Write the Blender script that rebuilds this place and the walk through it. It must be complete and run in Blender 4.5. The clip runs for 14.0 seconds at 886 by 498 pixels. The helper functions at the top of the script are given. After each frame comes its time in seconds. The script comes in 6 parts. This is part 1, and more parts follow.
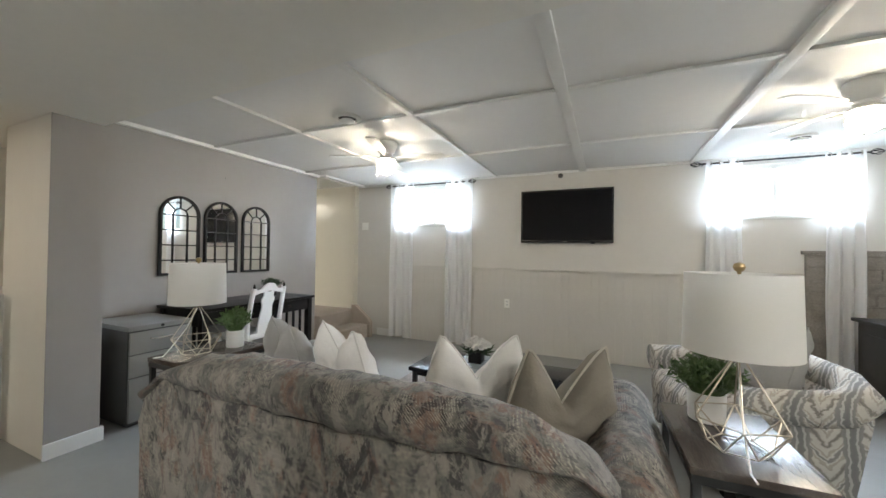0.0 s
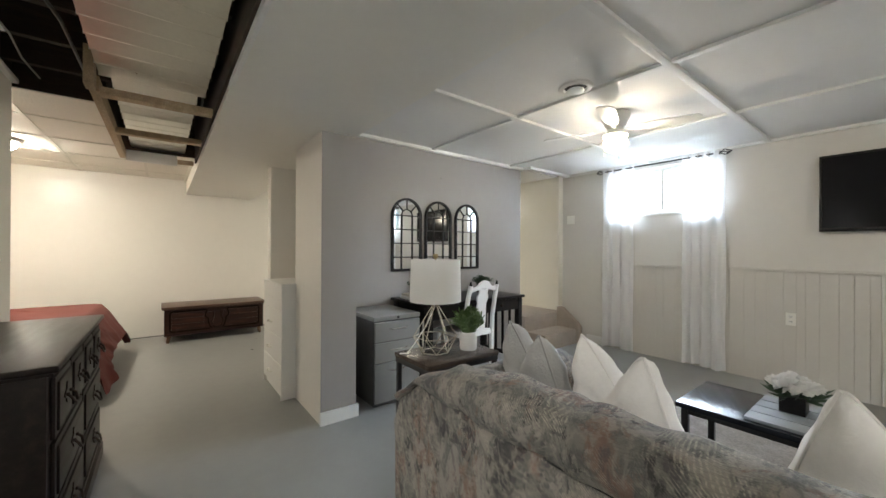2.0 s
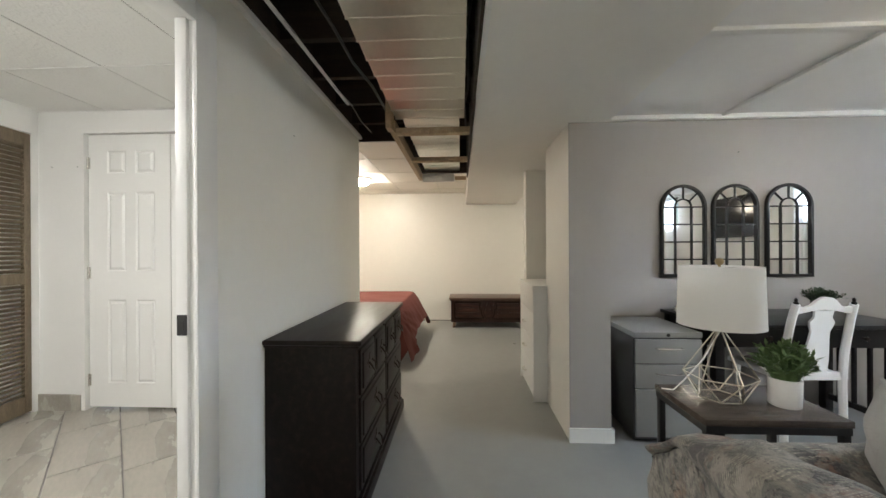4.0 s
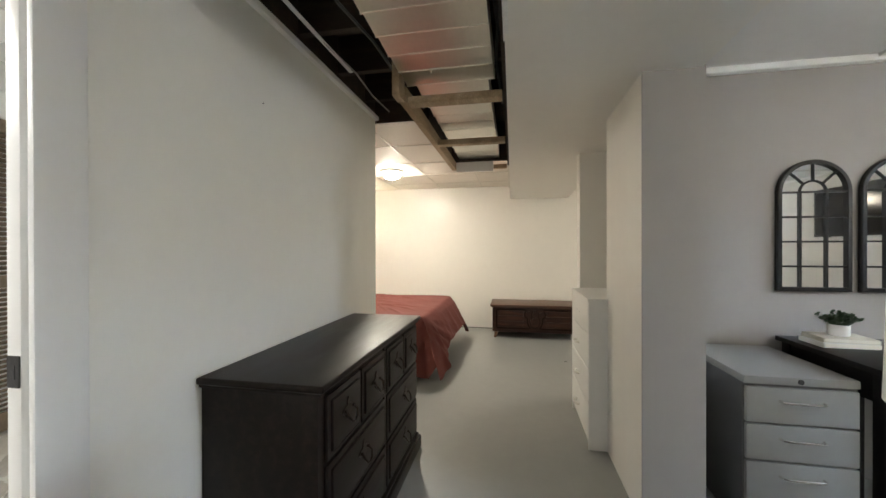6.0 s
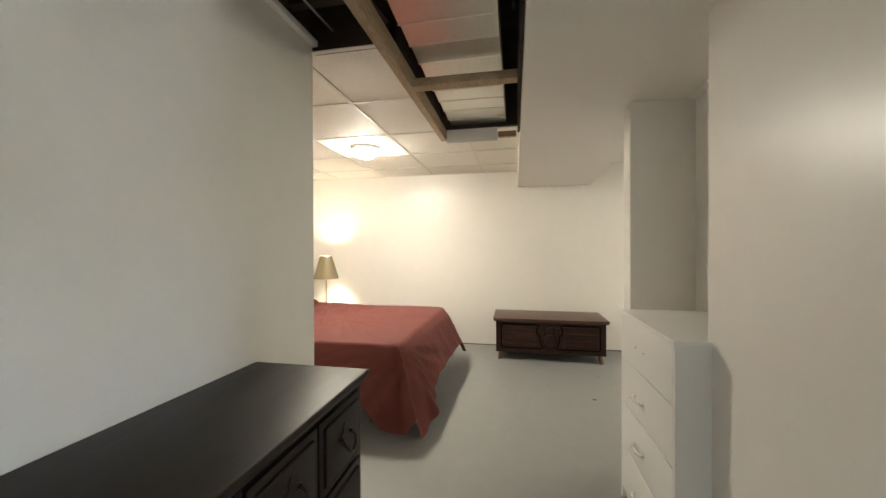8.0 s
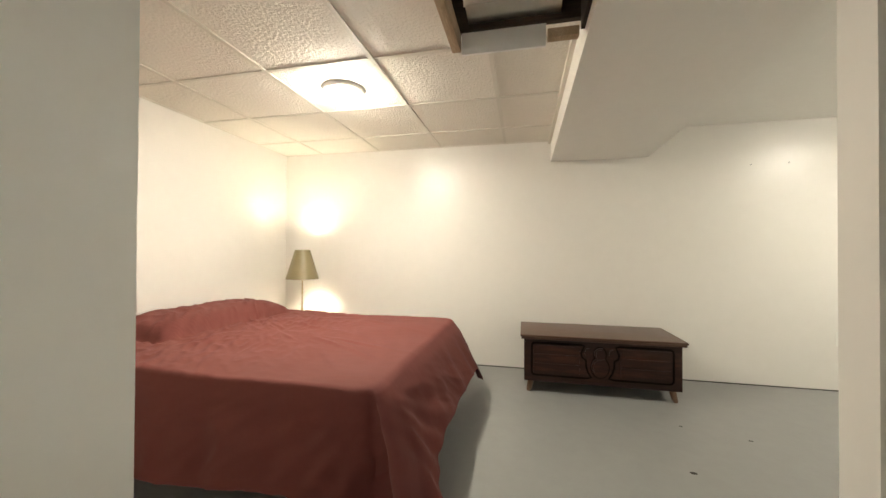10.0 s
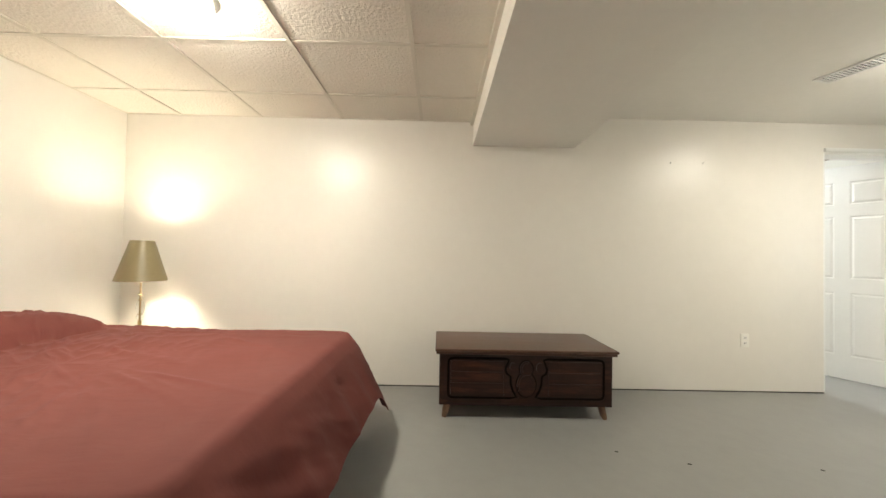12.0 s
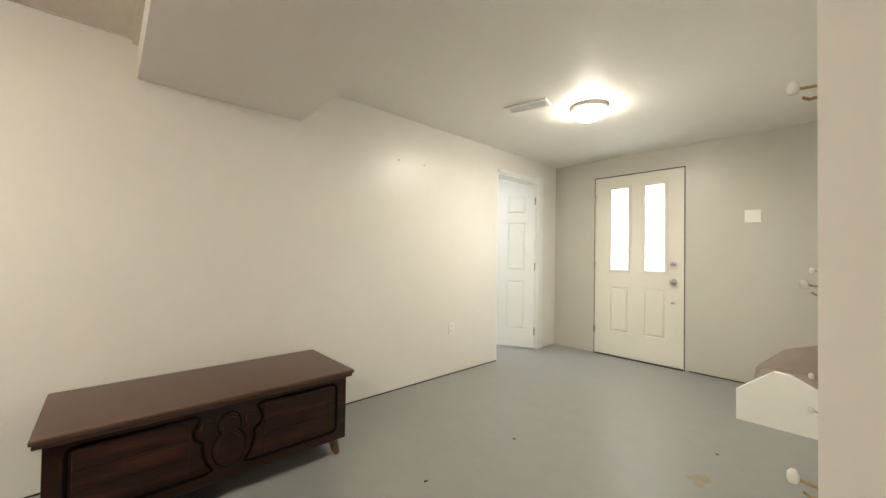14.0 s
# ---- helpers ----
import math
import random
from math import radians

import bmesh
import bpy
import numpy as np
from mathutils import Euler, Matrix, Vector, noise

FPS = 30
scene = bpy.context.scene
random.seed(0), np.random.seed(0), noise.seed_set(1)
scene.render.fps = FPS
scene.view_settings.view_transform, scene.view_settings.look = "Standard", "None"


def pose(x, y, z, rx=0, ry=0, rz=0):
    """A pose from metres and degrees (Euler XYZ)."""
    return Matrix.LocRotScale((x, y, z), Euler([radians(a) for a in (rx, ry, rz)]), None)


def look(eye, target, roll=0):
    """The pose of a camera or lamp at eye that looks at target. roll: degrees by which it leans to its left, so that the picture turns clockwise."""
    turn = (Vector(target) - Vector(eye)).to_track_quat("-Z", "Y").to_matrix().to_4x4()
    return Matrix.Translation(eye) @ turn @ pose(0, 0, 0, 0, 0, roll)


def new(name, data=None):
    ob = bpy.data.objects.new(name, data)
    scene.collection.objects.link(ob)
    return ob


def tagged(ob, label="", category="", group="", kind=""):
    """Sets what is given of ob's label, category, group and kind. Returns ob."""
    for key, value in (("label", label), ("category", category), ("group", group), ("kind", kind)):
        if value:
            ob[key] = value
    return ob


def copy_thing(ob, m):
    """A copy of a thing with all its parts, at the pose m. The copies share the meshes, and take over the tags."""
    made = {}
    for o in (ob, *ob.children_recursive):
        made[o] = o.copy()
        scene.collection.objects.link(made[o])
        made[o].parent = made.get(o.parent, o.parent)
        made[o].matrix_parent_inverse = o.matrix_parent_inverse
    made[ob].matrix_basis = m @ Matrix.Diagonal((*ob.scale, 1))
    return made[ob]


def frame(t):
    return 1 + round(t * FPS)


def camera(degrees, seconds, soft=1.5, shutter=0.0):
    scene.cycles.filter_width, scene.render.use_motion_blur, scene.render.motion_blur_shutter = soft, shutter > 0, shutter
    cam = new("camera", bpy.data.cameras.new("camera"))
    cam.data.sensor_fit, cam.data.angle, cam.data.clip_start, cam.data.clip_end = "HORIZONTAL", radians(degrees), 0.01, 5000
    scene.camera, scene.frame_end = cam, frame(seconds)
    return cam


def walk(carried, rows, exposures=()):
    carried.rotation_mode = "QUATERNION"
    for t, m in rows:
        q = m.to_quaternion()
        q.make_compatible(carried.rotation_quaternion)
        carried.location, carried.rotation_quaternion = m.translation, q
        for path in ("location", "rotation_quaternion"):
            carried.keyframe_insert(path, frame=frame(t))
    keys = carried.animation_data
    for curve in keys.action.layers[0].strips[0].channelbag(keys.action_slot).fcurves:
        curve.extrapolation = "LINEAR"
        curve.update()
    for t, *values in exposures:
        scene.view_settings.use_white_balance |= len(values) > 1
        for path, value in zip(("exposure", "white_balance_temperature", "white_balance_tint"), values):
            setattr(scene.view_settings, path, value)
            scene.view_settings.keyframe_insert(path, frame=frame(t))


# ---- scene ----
cam = camera(101.4, 14.0)
PATH = [
    (0, (0.466, 0.603, 1.24), (-0.35, 2.429, 1.265), 0.8),
    (0.5, (0.305, 0.617, 1.238), (-0.684, 2.355, 1.258), 0.8),
    (1, (0.135, 0.624, 1.238), (-1.059, 2.229, 1.252), 0.6),
    (1.5, (0.041, 0.661, 1.234), (-1.345, 2.103, 1.241), 0.6),
    (2, (-0.021, 0.729, 1.221), (-1.602, 1.954, 1.225), 0.3),
    (2.5, (-0.056, 0.797, 1.216), (-1.835, 1.711, 1.216), 0.1),
    (3, (-0.085, 0.839, 1.21), (-2.004, 1.404, 1.208), -0.2),
    (3.5, (-0.107, 0.877, 1.222), (-2.095, 1.097, 1.221), -0.2),
    (4, (-0.159, 0.906, 1.24), (-2.156, 0.81, 1.238), -0.3),
    (4.2, (-0.204, 0.909, 1.239), (-2.194, 0.711, 1.236), -0.3),
    (6.5, (-0.957, 1.042, 1.255), (-2.921, 0.664, 1.247), -0.1),
    (7, (-1.209, 1.016, 1.251), (-3.172, 0.636, 1.241), -0.1),
    (7.5, (-1.493, 0.992, 1.251), (-3.456, 0.608, 1.241), -0.3),
    (8, (-1.765, 0.961, 1.256), (-3.727, 0.573, 1.243), -0.2),
    (8.5, (-2.055, 0.902, 1.25), (-4.014, 0.497, 1.243), -0.4),
    (8.7, (-2.16, 0.877, 1.246), (-4.118, 0.468, 1.237), -0.4),
    (10.8, (-3.119, 0.716, 1.07), (-5.072, 0.288, 1.113), 1.0),
    (11, (-3.179, 0.727, 1.077), (-5.139, 0.334, 1.119), 1.0),
    (11.5, (-3.301, 0.745, 1.059), (-5.286, 0.503, 1.109), 1.1),
    (12, (-3.415, 0.737, 1.067), (-5.414, 0.757, 1.11), 1.2),
    (12.5, (-3.534, 0.73, 1.086), (-5.496, 1.118, 1.115), 1.2),
    (13, (-3.666, 0.772, 1.093), (-5.52, 1.521, 1.125), 1.0),
    (13.5, (-3.814, 0.841, 1.102), (-5.499, 1.917, 1.144), 0.9),
    (14, (-3.971, 0.907, 1.112), (-5.44, 2.265, 1.146), 0.9),
]
EXPOSURES = [(0, -0.03), (2, 0.0), (4, 0.02), (7, 0.14), (8.7, 0.19), (11, 0.06), (14, 0.03)]
walk(cam, [(t, look(eye, target, roll)) for t, eye, target, roll in PATH], EXPOSURES)

# ---- world and lights ----
world = bpy.data.worlds.new("sky")
scene.world = world
world.use_nodes = True
wn = world.node_tree.nodes
sky = wn.new("ShaderNodeTexSky")
sky.sky_type, sky.sun_disc, sky.sun_elevation, sky.sun_rotation = "NISHITA", False, radians(35), radians(200)
world.node_tree.links.new(sky.outputs[0], wn["Background"].inputs[0])
wn["Background"].inputs[1].default_value = 0.1


def lamp_light(name, kind, m, energy, col, size=0.1, size_y=None):
    data = bpy.data.lights.new(name, kind)
    data.energy, data.color = energy, col
    if kind == "AREA":
        data.shape, data.size, data.size_y = "RECTANGLE", size, size_y or size
    else:
        data.shadow_soft_size = size
    ob = new(name, data)
    ob.matrix_world = m
    return ob


DAY = (0.64, 0.80, 1.0)
WARM = (1.0, 0.93, 0.78)
SOFT = (1.0, 0.87, 0.68)
E_DAY, E_DOME, E_FAN, E_SHADE = 1550.0, 240.0, 88.0, 44.0
for wx, ww in ((-1.78, 1.05), (2.02, 1.15)):
    lamp_light("window_daylight", "AREA", pose(wx, 6.75, 3.05, -58, 0, 0), E_DAY, DAY, ww + 1.4, 1.5)
# opal domes throw most of their light downwards; the last dome is added, unseen
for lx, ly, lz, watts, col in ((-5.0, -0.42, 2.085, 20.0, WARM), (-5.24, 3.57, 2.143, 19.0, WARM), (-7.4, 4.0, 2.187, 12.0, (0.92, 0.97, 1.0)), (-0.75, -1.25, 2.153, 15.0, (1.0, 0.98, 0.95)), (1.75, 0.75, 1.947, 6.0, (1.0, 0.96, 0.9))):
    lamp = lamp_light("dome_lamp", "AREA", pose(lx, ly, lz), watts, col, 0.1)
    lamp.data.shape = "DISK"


# ---- materials ----
def nodes_of(name):
    m = bpy.data.materials.new(name)
    m.use_nodes = True
    return m, m.node_tree.nodes, m.node_tree.links, m.node_tree.nodes["Principled BSDF"]


def mixrgb(n, l, fac, a, b):
    x = n.new("ShaderNodeMix")
    x.data_type = "RGBA"
    for sock, val in ((x.inputs[0], fac), (x.inputs[6], a), (x.inputs[7], b)):
        if isinstance(val, (tuple, float, int)):
            sock.default_value = (*val, 1) if isinstance(val, tuple) else val
        else:
            l.new(val, sock)
    return x.outputs[2]


def noise_tex(n, l, scale, detail=4.0, vec=None, rough=0.55):
    t = n.new("ShaderNodeTexNoise")
    t.inputs["Scale"].default_value, t.inputs["Detail"].default_value, t.inputs["Roughness"].default_value = scale, detail, rough
    if vec:
        l.new(vec, t.inputs["Vector"])
    return t.outputs[0]


def ramp(n, l, src, stops):
    r = n.new("ShaderNodeValToRGB")
    while len(r.color_ramp.elements) < len(stops):
        r.color_ramp.elements.new(0.5)
    for e, (p, c) in zip(r.color_ramp.elements, stops):
        e.position, e.color = p, (*c, 1) if isinstance(c, tuple) else (c, c, c, 1)
    l.new(src, r.inputs[0])
    return r.outputs[0]


def shade(c, k):
    return tuple(min(1.0, v * k) for v in c)


def mat(name, col, rough=0.5, metal=0.0, var=0.06, scale=3.0, bump=0.0, bscale=80.0, rvar=0.08, stretch=None, spots=0.0):
    """A surface with slow and fine colour variation, uneven gloss and fine relief."""
    m, n, l, b = nodes_of(name)
    tc = n.new("ShaderNodeTexCoord")
    vec = tc.outputs["Object"]
    if stretch:
        mp = n.new("ShaderNodeMapping")
        mp.inputs["Scale"].default_value = stretch
        l.new(vec, mp.inputs[0])
        vec = mp.outputs[0]
    slow, fine = noise_tex(n, l, scale, 5, vec), noise_tex(n, l, scale * 11, 6, vec)
    c = mixrgb(n, l, slow, shade(col, 1 - var * 1.6), shade(col, 1 + var * 1.6))
    fr = ramp(n, l, fine, ((0.3, 1 - var), (0.7, 1.0)))
    x = n.new("ShaderNodeMix")
    x.data_type, x.blend_type = "RGBA", "MULTIPLY"
    x.inputs[0].default_value = 1.0
    l.new(c, x.inputs[6])
    l.new(fr, x.inputs[7])
    out = x.outputs[2]
    if spots:
        sp = ramp(n, l, noise_tex(n, l, 1.7, 9, vec, 0.75), ((0.66, 0.0), (0.74, spots)))
        out = mixrgb(n, l, sp, out, shade(col, 0.55))
    l.new(out, b.inputs["Base Color"])
    rr = n.new("ShaderNodeMapRange")
    rr.inputs[3].default_value, rr.inputs[4].default_value = max(0.02, rough - rvar), min(1, rough + rvar)
    l.new(slow, rr.inputs[0])
    l.new(rr.outputs[0], b.inputs["Roughness"])
    b.inputs["Metallic"].default_value = metal
    if bump:
        bp = n.new("ShaderNodeBump")
        bp.inputs["Strength"].default_value, bp.inputs["Distance"].default_value = bump, 0.01
        l.new(noise_tex(n, l, bscale, 5, vec), bp.inputs["Height"])
        l.new(bp.outputs[0], b.inputs["Normal"])
    return m


def glow(name, col, strength):
    m, n, l, b = nodes_of(name)
    b.inputs["Base Color"].default_value = (0.9, 0.9, 0.88, 1)
    b.inputs["Emission Color"].default_value, b.inputs["Emission Strength"].default_value = (*col, 1), strength
    return m


def wood(name, dark, light, rough=0.35, along="Y", rings=7.0, bump=0.12):
    m, n, l, b = nodes_of(name)
    tc, mp = n.new("ShaderNodeTexCoord"), n.new("ShaderNodeMapping")
    mp.inputs["Scale"].default_value = {"X": (0.12, 1, 1), "Y": (1, 0.12, 1), "Z": (1, 1, 0.12)}[along]
    l.new(tc.outputs["Object"], mp.inputs[0])
    grain = noise_tex(n, l, rings * 3, 8, mp.outputs[0], 0.65)
    pores = noise_tex(n, l, rings * 40, 3, mp.outputs[0])
    c = ramp(n, l, grain, ((0.32, dark), (0.5, shade(dark, 1.4)), (0.68, light)))
    c = mixrgb(n, l, ramp(n, l, pores, ((0.45, 0.35), (0.6, 0.0))), c, shade(dark, 0.6))
    l.new(c, b.inputs["Base Color"])
    rr = n.new("ShaderNodeMapRange")
    rr.inputs[3].default_value, rr.inputs[4].default_value = rough - 0.08, rough + 0.12
    l.new(grain, rr.inputs[0])
    l.new(rr.outputs[0], b.inputs["Roughness"])
    bp = n.new("ShaderNodeBump")
    bp.inputs["Strength"].default_value, bp.inputs["Distance"].default_value = bump, 0.004
    l.new(pores, bp.inputs["Height"])
    l.new(bp.outputs[0], b.inputs["Normal"])
    return m


def tapestry():
    """Blotched slate, taupe and rose upholstery with slanting cream stitches."""
    m, n, l, b = nodes_of("tapestry")
    tc, mp = n.new("ShaderNodeTexCoord"), n.new("ShaderNodeMapping")
    mp.inputs["Scale"].default_value, mp.inputs["Rotation"].default_value = (1.15, 1.15, 0.62), (0, radians(14), 0)
    l.new(tc.outputs["Object"], mp.inputs[0])
    v = mp.outputs[0]

    def blot(scale, detail, seed, rough=0.6):
        t = n.new("ShaderNodeTexNoise")
        t.noise_dimensions = "4D"
        t.inputs["W"].default_value = seed
        t.inputs["Scale"].default_value, t.inputs["Detail"].default_value = scale, detail
        t.inputs["Roughness"].default_value, t.inputs["Distortion"].default_value = rough, 0.5
        l.new(v, t.inputs["Vector"])
        return t.outputs[0]

    ground = ramp(n, l, blot(7.0, 8, 1.0, 0.7), ((0.40, (0.085, 0.080, 0.078)), (0.47, (0.15, 0.142, 0.128)), (0.50, (0.215, 0.200, 0.172)), (0.53, (0.115, 0.112, 0.106)), (0.60, (0.185, 0.172, 0.152))))
    rose = ramp(n, l, blot(8.0, 7, 5.0, 0.66), ((0.51, 0.0), (0.58, 0.8)))
    c = mixrgb(n, l, rose, ground, (0.20, 0.118, 0.09))
    dark = ramp(n, l, blot(8.5, 8, 9.0, 0.72), ((0.53, 0.0), (0.56, 0.82)))
    c = mixrgb(n, l, dark, c, (0.030, 0.028, 0.030))
    pale = ramp(n, l, blot(10, 8, 14.0, 0.72), ((0.52, 0.0), (0.55, 0.8)))
    c = mixrgb(n, l, pale, c, (0.27, 0.245, 0.215))
    # upright zigzag flames woven through the ground
    sp = n.new("ShaderNodeSeparateXYZ")
    l.new(tc.outputs["Object"], sp.inputs[0])

    def op(kind, a, d):
        q = n.new("ShaderNodeMath")
        q.operation = kind
        for sock, val in zip(q.inputs, (a, d)):
            if isinstance(val, float):
                sock.default_value = val
            else:
                l.new(val, sock)
        return q.outputs[0]

    saw = op("PINGPONG", op("ADD", op("ADD", sp.outputs[0], op("MULTIPLY", sp.outputs[1], 0.7)), op("MULTIPLY", blot(9.0, 4, 31.0), 0.16)), 0.048)
    lift = op("ADD", op("ADD", sp.outputs[2], op("MULTIPLY", saw, 1.9)), op("MULTIPLY", blot(11.0, 6, 37.0), 0.26))
    zig = op("DIVIDE", op("PINGPONG", lift, 0.06), 0.06)
    frayed = op("ADD", zig, op("MULTIPLY", op("SUBTRACT", blot(34.0, 6, 43.0), 0.5), 1.1))
    c = mixrgb(n, l, ramp(n, l, frayed, ((0.70, 0.0), (0.95, 0.42))), c, (0.29, 0.265, 0.225))
    c = mixrgb(n, l, ramp(n, l, frayed, ((0.02, 0.5), (0.26, 0.0))), c, (0.075, 0.070, 0.068))
    wp = n.new("ShaderNodeMapping")
    wp.inputs["Rotation"].default_value = (0, radians(-38), 0)
    l.new(tc.outputs["Object"], wp.inputs[0])
    wv = n.new("ShaderNodeTexWave")
    wv.bands_direction = "Z"
    wv.inputs["Scale"].default_value, wv.inputs["Distortion"].default_value, wv.inputs["Detail"].default_value, wv.inputs["Detail Scale"].default_value = 58, 2.0, 2, 1.5
    l.new(wp.outputs[0], wv.inputs["Vector"])
    mask = n.new("ShaderNodeMath")
    mask.operation = "MULTIPLY"
    l.new(ramp(n, l, wv.outputs[1], ((0.55, 0.0), (0.8, 0.7))), mask.inputs[0])
    gate = n.new("ShaderNodeMath")
    gate.operation = "MULTIPLY"
    l.new(ramp(n, l, blot(6.0, 3, 21.0), ((0.46, 0.0), (0.55, 1.0))), gate.inputs[0])
    l.new(ramp(n, l, noise_tex(n, l, 75, 2), ((0.42, 0.0), (0.56, 1.0))), gate.inputs[1])
    l.new(gate.outputs[0], mask.inputs[1])
    c = mixrgb(n, l, mask.outputs[0], c, (0.42, 0.38, 0.31))
    l.new(c, b.inputs["Base Color"])
    b.inputs["Roughness"].default_value = 0.9
    b.inputs["Sheen Weight"].default_value = 0.08
    bp = n.new("ShaderNodeBump")
    bp.inputs["Strength"].default_value, bp.inputs["Distance"].default_value = 0.4, 0.005
    l.new(noise_tex(n, l, 110, 4), bp.inputs["Height"])
    l.new(bp.outputs[0], b.inputs["Normal"])
    return m


def flame_stitch():
    """White cloth with grey and taupe pointed flames between upright grey stripes."""
    m, n, l, b = nodes_of("flame_stitch")
    tc, sp = n.new("ShaderNodeTexCoord"), n.new("ShaderNodeSeparateXYZ")
    l.new(tc.outputs["Object"], sp.inputs[0])

    def op(kind, a, c=0.0, d=0.0):
        x = n.new("ShaderNodeMath")
        x.operation = kind
        for s, v in zip(x.inputs, (a, c, d)):
            if isinstance(v, float):
                s.default_value = v
            else:
                l.new(v, s)
        return x.outputs[0]

    wob = op("MULTIPLY", op("SUBTRACT", noise_tex(n, l, 9, 3), 0.5), 0.035)
    across = op("ADD", op("ADD", sp.outputs[0], op("MULTIPLY", sp.outputs[1], 0.83)), wob)
    lane = op("PINGPONG", across, 0.088)
    up = op("ADD", op("MULTIPLY", lane, 1.5), sp.outputs[2])
    up = op("ADD", up, op("MULTIPLY", noise_tex(n, l, 12, 3), 0.06))
    band = op("PINGPONG", up, 0.085)
    c = ramp(n, l, op("DIVIDE", band, 0.085), ((0.0, (0.20, 0.19, 0.175)), (0.10, (0.30, 0.275, 0.245)), (0.20, (0.54, 0.52, 0.48)), (0.52, (0.57, 0.55, 0.51)), (0.60, (0.40, 0.37, 0.33)), (0.74, (0.44, 0.40, 0.35)), (0.82, (0.63, 0.62, 0.58)), (0.93, (0.26, 0.25, 0.24))))
    side = ramp(n, l, op("DIVIDE", lane, 0.088), ((0.0, (0.20, 0.20, 0.20)), (0.11, (0.22, 0.22, 0.22)), (0.14, (0.48, 0.47, 0.45)), (0.21, (0.46, 0.45, 0.43)), (0.24, (0.24, 0.235, 0.23)), (0.36, (0.27, 0.265, 0.255))))
    c = mixrgb(n, l, ramp(n, l, op("DIVIDE", lane, 0.088), ((0.36, 1.0), (0.41, 0.0))), c, side)
    l.new(c, b.inputs["Base Color"])
    b.inputs["Roughness"].default_value = 0.9
    bp = n.new("ShaderNodeBump")
    bp.inputs["Strength"].default_value, bp.inputs["Distance"].default_value = 0.25, 0.004
    l.new(noise_tex(n, l, 160, 3), bp.inputs["Height"])
    l.new(bp.outputs[0], b.inputs["Normal"])
    return m


def sheer():
    m, n, l, b = nodes_of("sheer_voile")
    b.inputs["Base Color"].default_value, b.inputs["Roughness"].default_value = (0.92, 0.92, 0.92, 1), 0.9
    tr, tp, m1, m2 = n.new("ShaderNodeBsdfTranslucent"), n.new("ShaderNodeBsdfTransparent"), n.new("ShaderNodeMixShader"), n.new("ShaderNodeMixShader")
    tr.inputs[0].default_value = (0.9, 0.9, 0.9, 1)
    m1.inputs[0].default_value = 0.5
    l.new(b.outputs[0], m1.inputs[1])
    l.new(tr.outputs[0], m1.inputs[2])
    fac = n.new("ShaderNodeMapRange")
    fac.inputs[3].default_value, fac.inputs[4].default_value = 0.0, 0.05
    l.new(noise_tex(n, l, 30, 3), fac.inputs[0])
    l.new(fac.outputs[0], m2.inputs[0])
    l.new(m1.outputs[0], m2.inputs[1])
    l.new(tp.outputs[0], m2.inputs[2])
    l.new(m2.outputs[0], n["Material Output"].inputs[0])
    return m


def shade_cloth(name, col, trans=0.45):
    m, n, l, b = nodes_of(name)
    c = mixrgb(n, l, noise_tex(n, l, 40, 4), shade(col, 0.93), col)
    l.new(c, b.inputs["Base Color"])
    b.inputs["Roughness"].default_value = 0.85
    tr, mx = n.new("ShaderNodeBsdfTranslucent"), n.new("ShaderNodeMixShader")
    tr.inputs[0].default_value = (*col, 1)
    mx.inputs[0].default_value = trans
    l.new(b.outputs[0], mx.inputs[1])
    l.new(tr.outputs[0], mx.inputs[2])
    l.new(mx.outputs[0], n["Material Output"].inputs[0])
    return m


def glass(name, rough=0.0):
    m, n, l, b = nodes_of(name)
    b.inputs["Base Color"].default_value, b.inputs["Roughness"].default_value = (0.95, 0.97, 0.97, 1), rough
    b.inputs["Transmission Weight"].default_value, b.inputs["IOR"].default_value = 1.0, 1.1
    return m


M_WALL = mat("greige_wall_paint", (0.67, 0.645, 0.60), 0.62, var=0.025, scale=1.2, bump=0.06, bscale=160)
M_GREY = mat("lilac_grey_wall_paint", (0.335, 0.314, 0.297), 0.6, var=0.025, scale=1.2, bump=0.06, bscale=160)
M_WAINS = mat("greige_panel_paint", (0.63, 0.605, 0.56), 0.5, var=0.03, scale=2.0, bump=0.05, bscale=120)
M_CREAM = mat("off_white_wall_paint", (0.80, 0.773, 0.72), 0.33, var=0.02, scale=1.1, bump=0.05, bscale=140, rvar=0.06)
M_HALL = mat("white_wall_paint", (0.87, 0.86, 0.80), 0.5, var=0.02, scale=1.3, bump=0.05, bscale=140)
M_CEIL = mat("ceiling_paint", (0.83, 0.825, 0.81), 0.7, var=0.02, scale=1.5, bump=0.08, bscale=90)
M_CEILWARM = mat("warm_ceiling_paint", (0.85, 0.83, 0.775), 0.6, var=0.02, scale=1.5, bump=0.08, bscale=90)
M_TRIM = mat("white_trim_paint", (0.82, 0.815, 0.79), 0.38, var=0.02, scale=4)
M_SWHITE = mat("satin_white_door", (0.84, 0.84, 0.82), 0.35, var=0.015, scale=3)
M_DOORCREAM = mat("cream_door_paint", (0.74, 0.71, 0.62), 0.38, var=0.03, scale=3)
M_FLOOR = mat("grey_painted_concrete", (0.258, 0.260, 0.250), 0.36, var=0.06, scale=0.9, bump=0.05, bscale=25, spots=0.10)
M_TILE_CEIL = mat("stippled_ceiling_tile", (0.80, 0.76, 0.68), 0.75, var=0.03, scale=5, bump=0.9, bscale=55)
M_GRID = mat("painted_steel_grid", (0.70, 0.665, 0.58), 0.45, var=0.02)
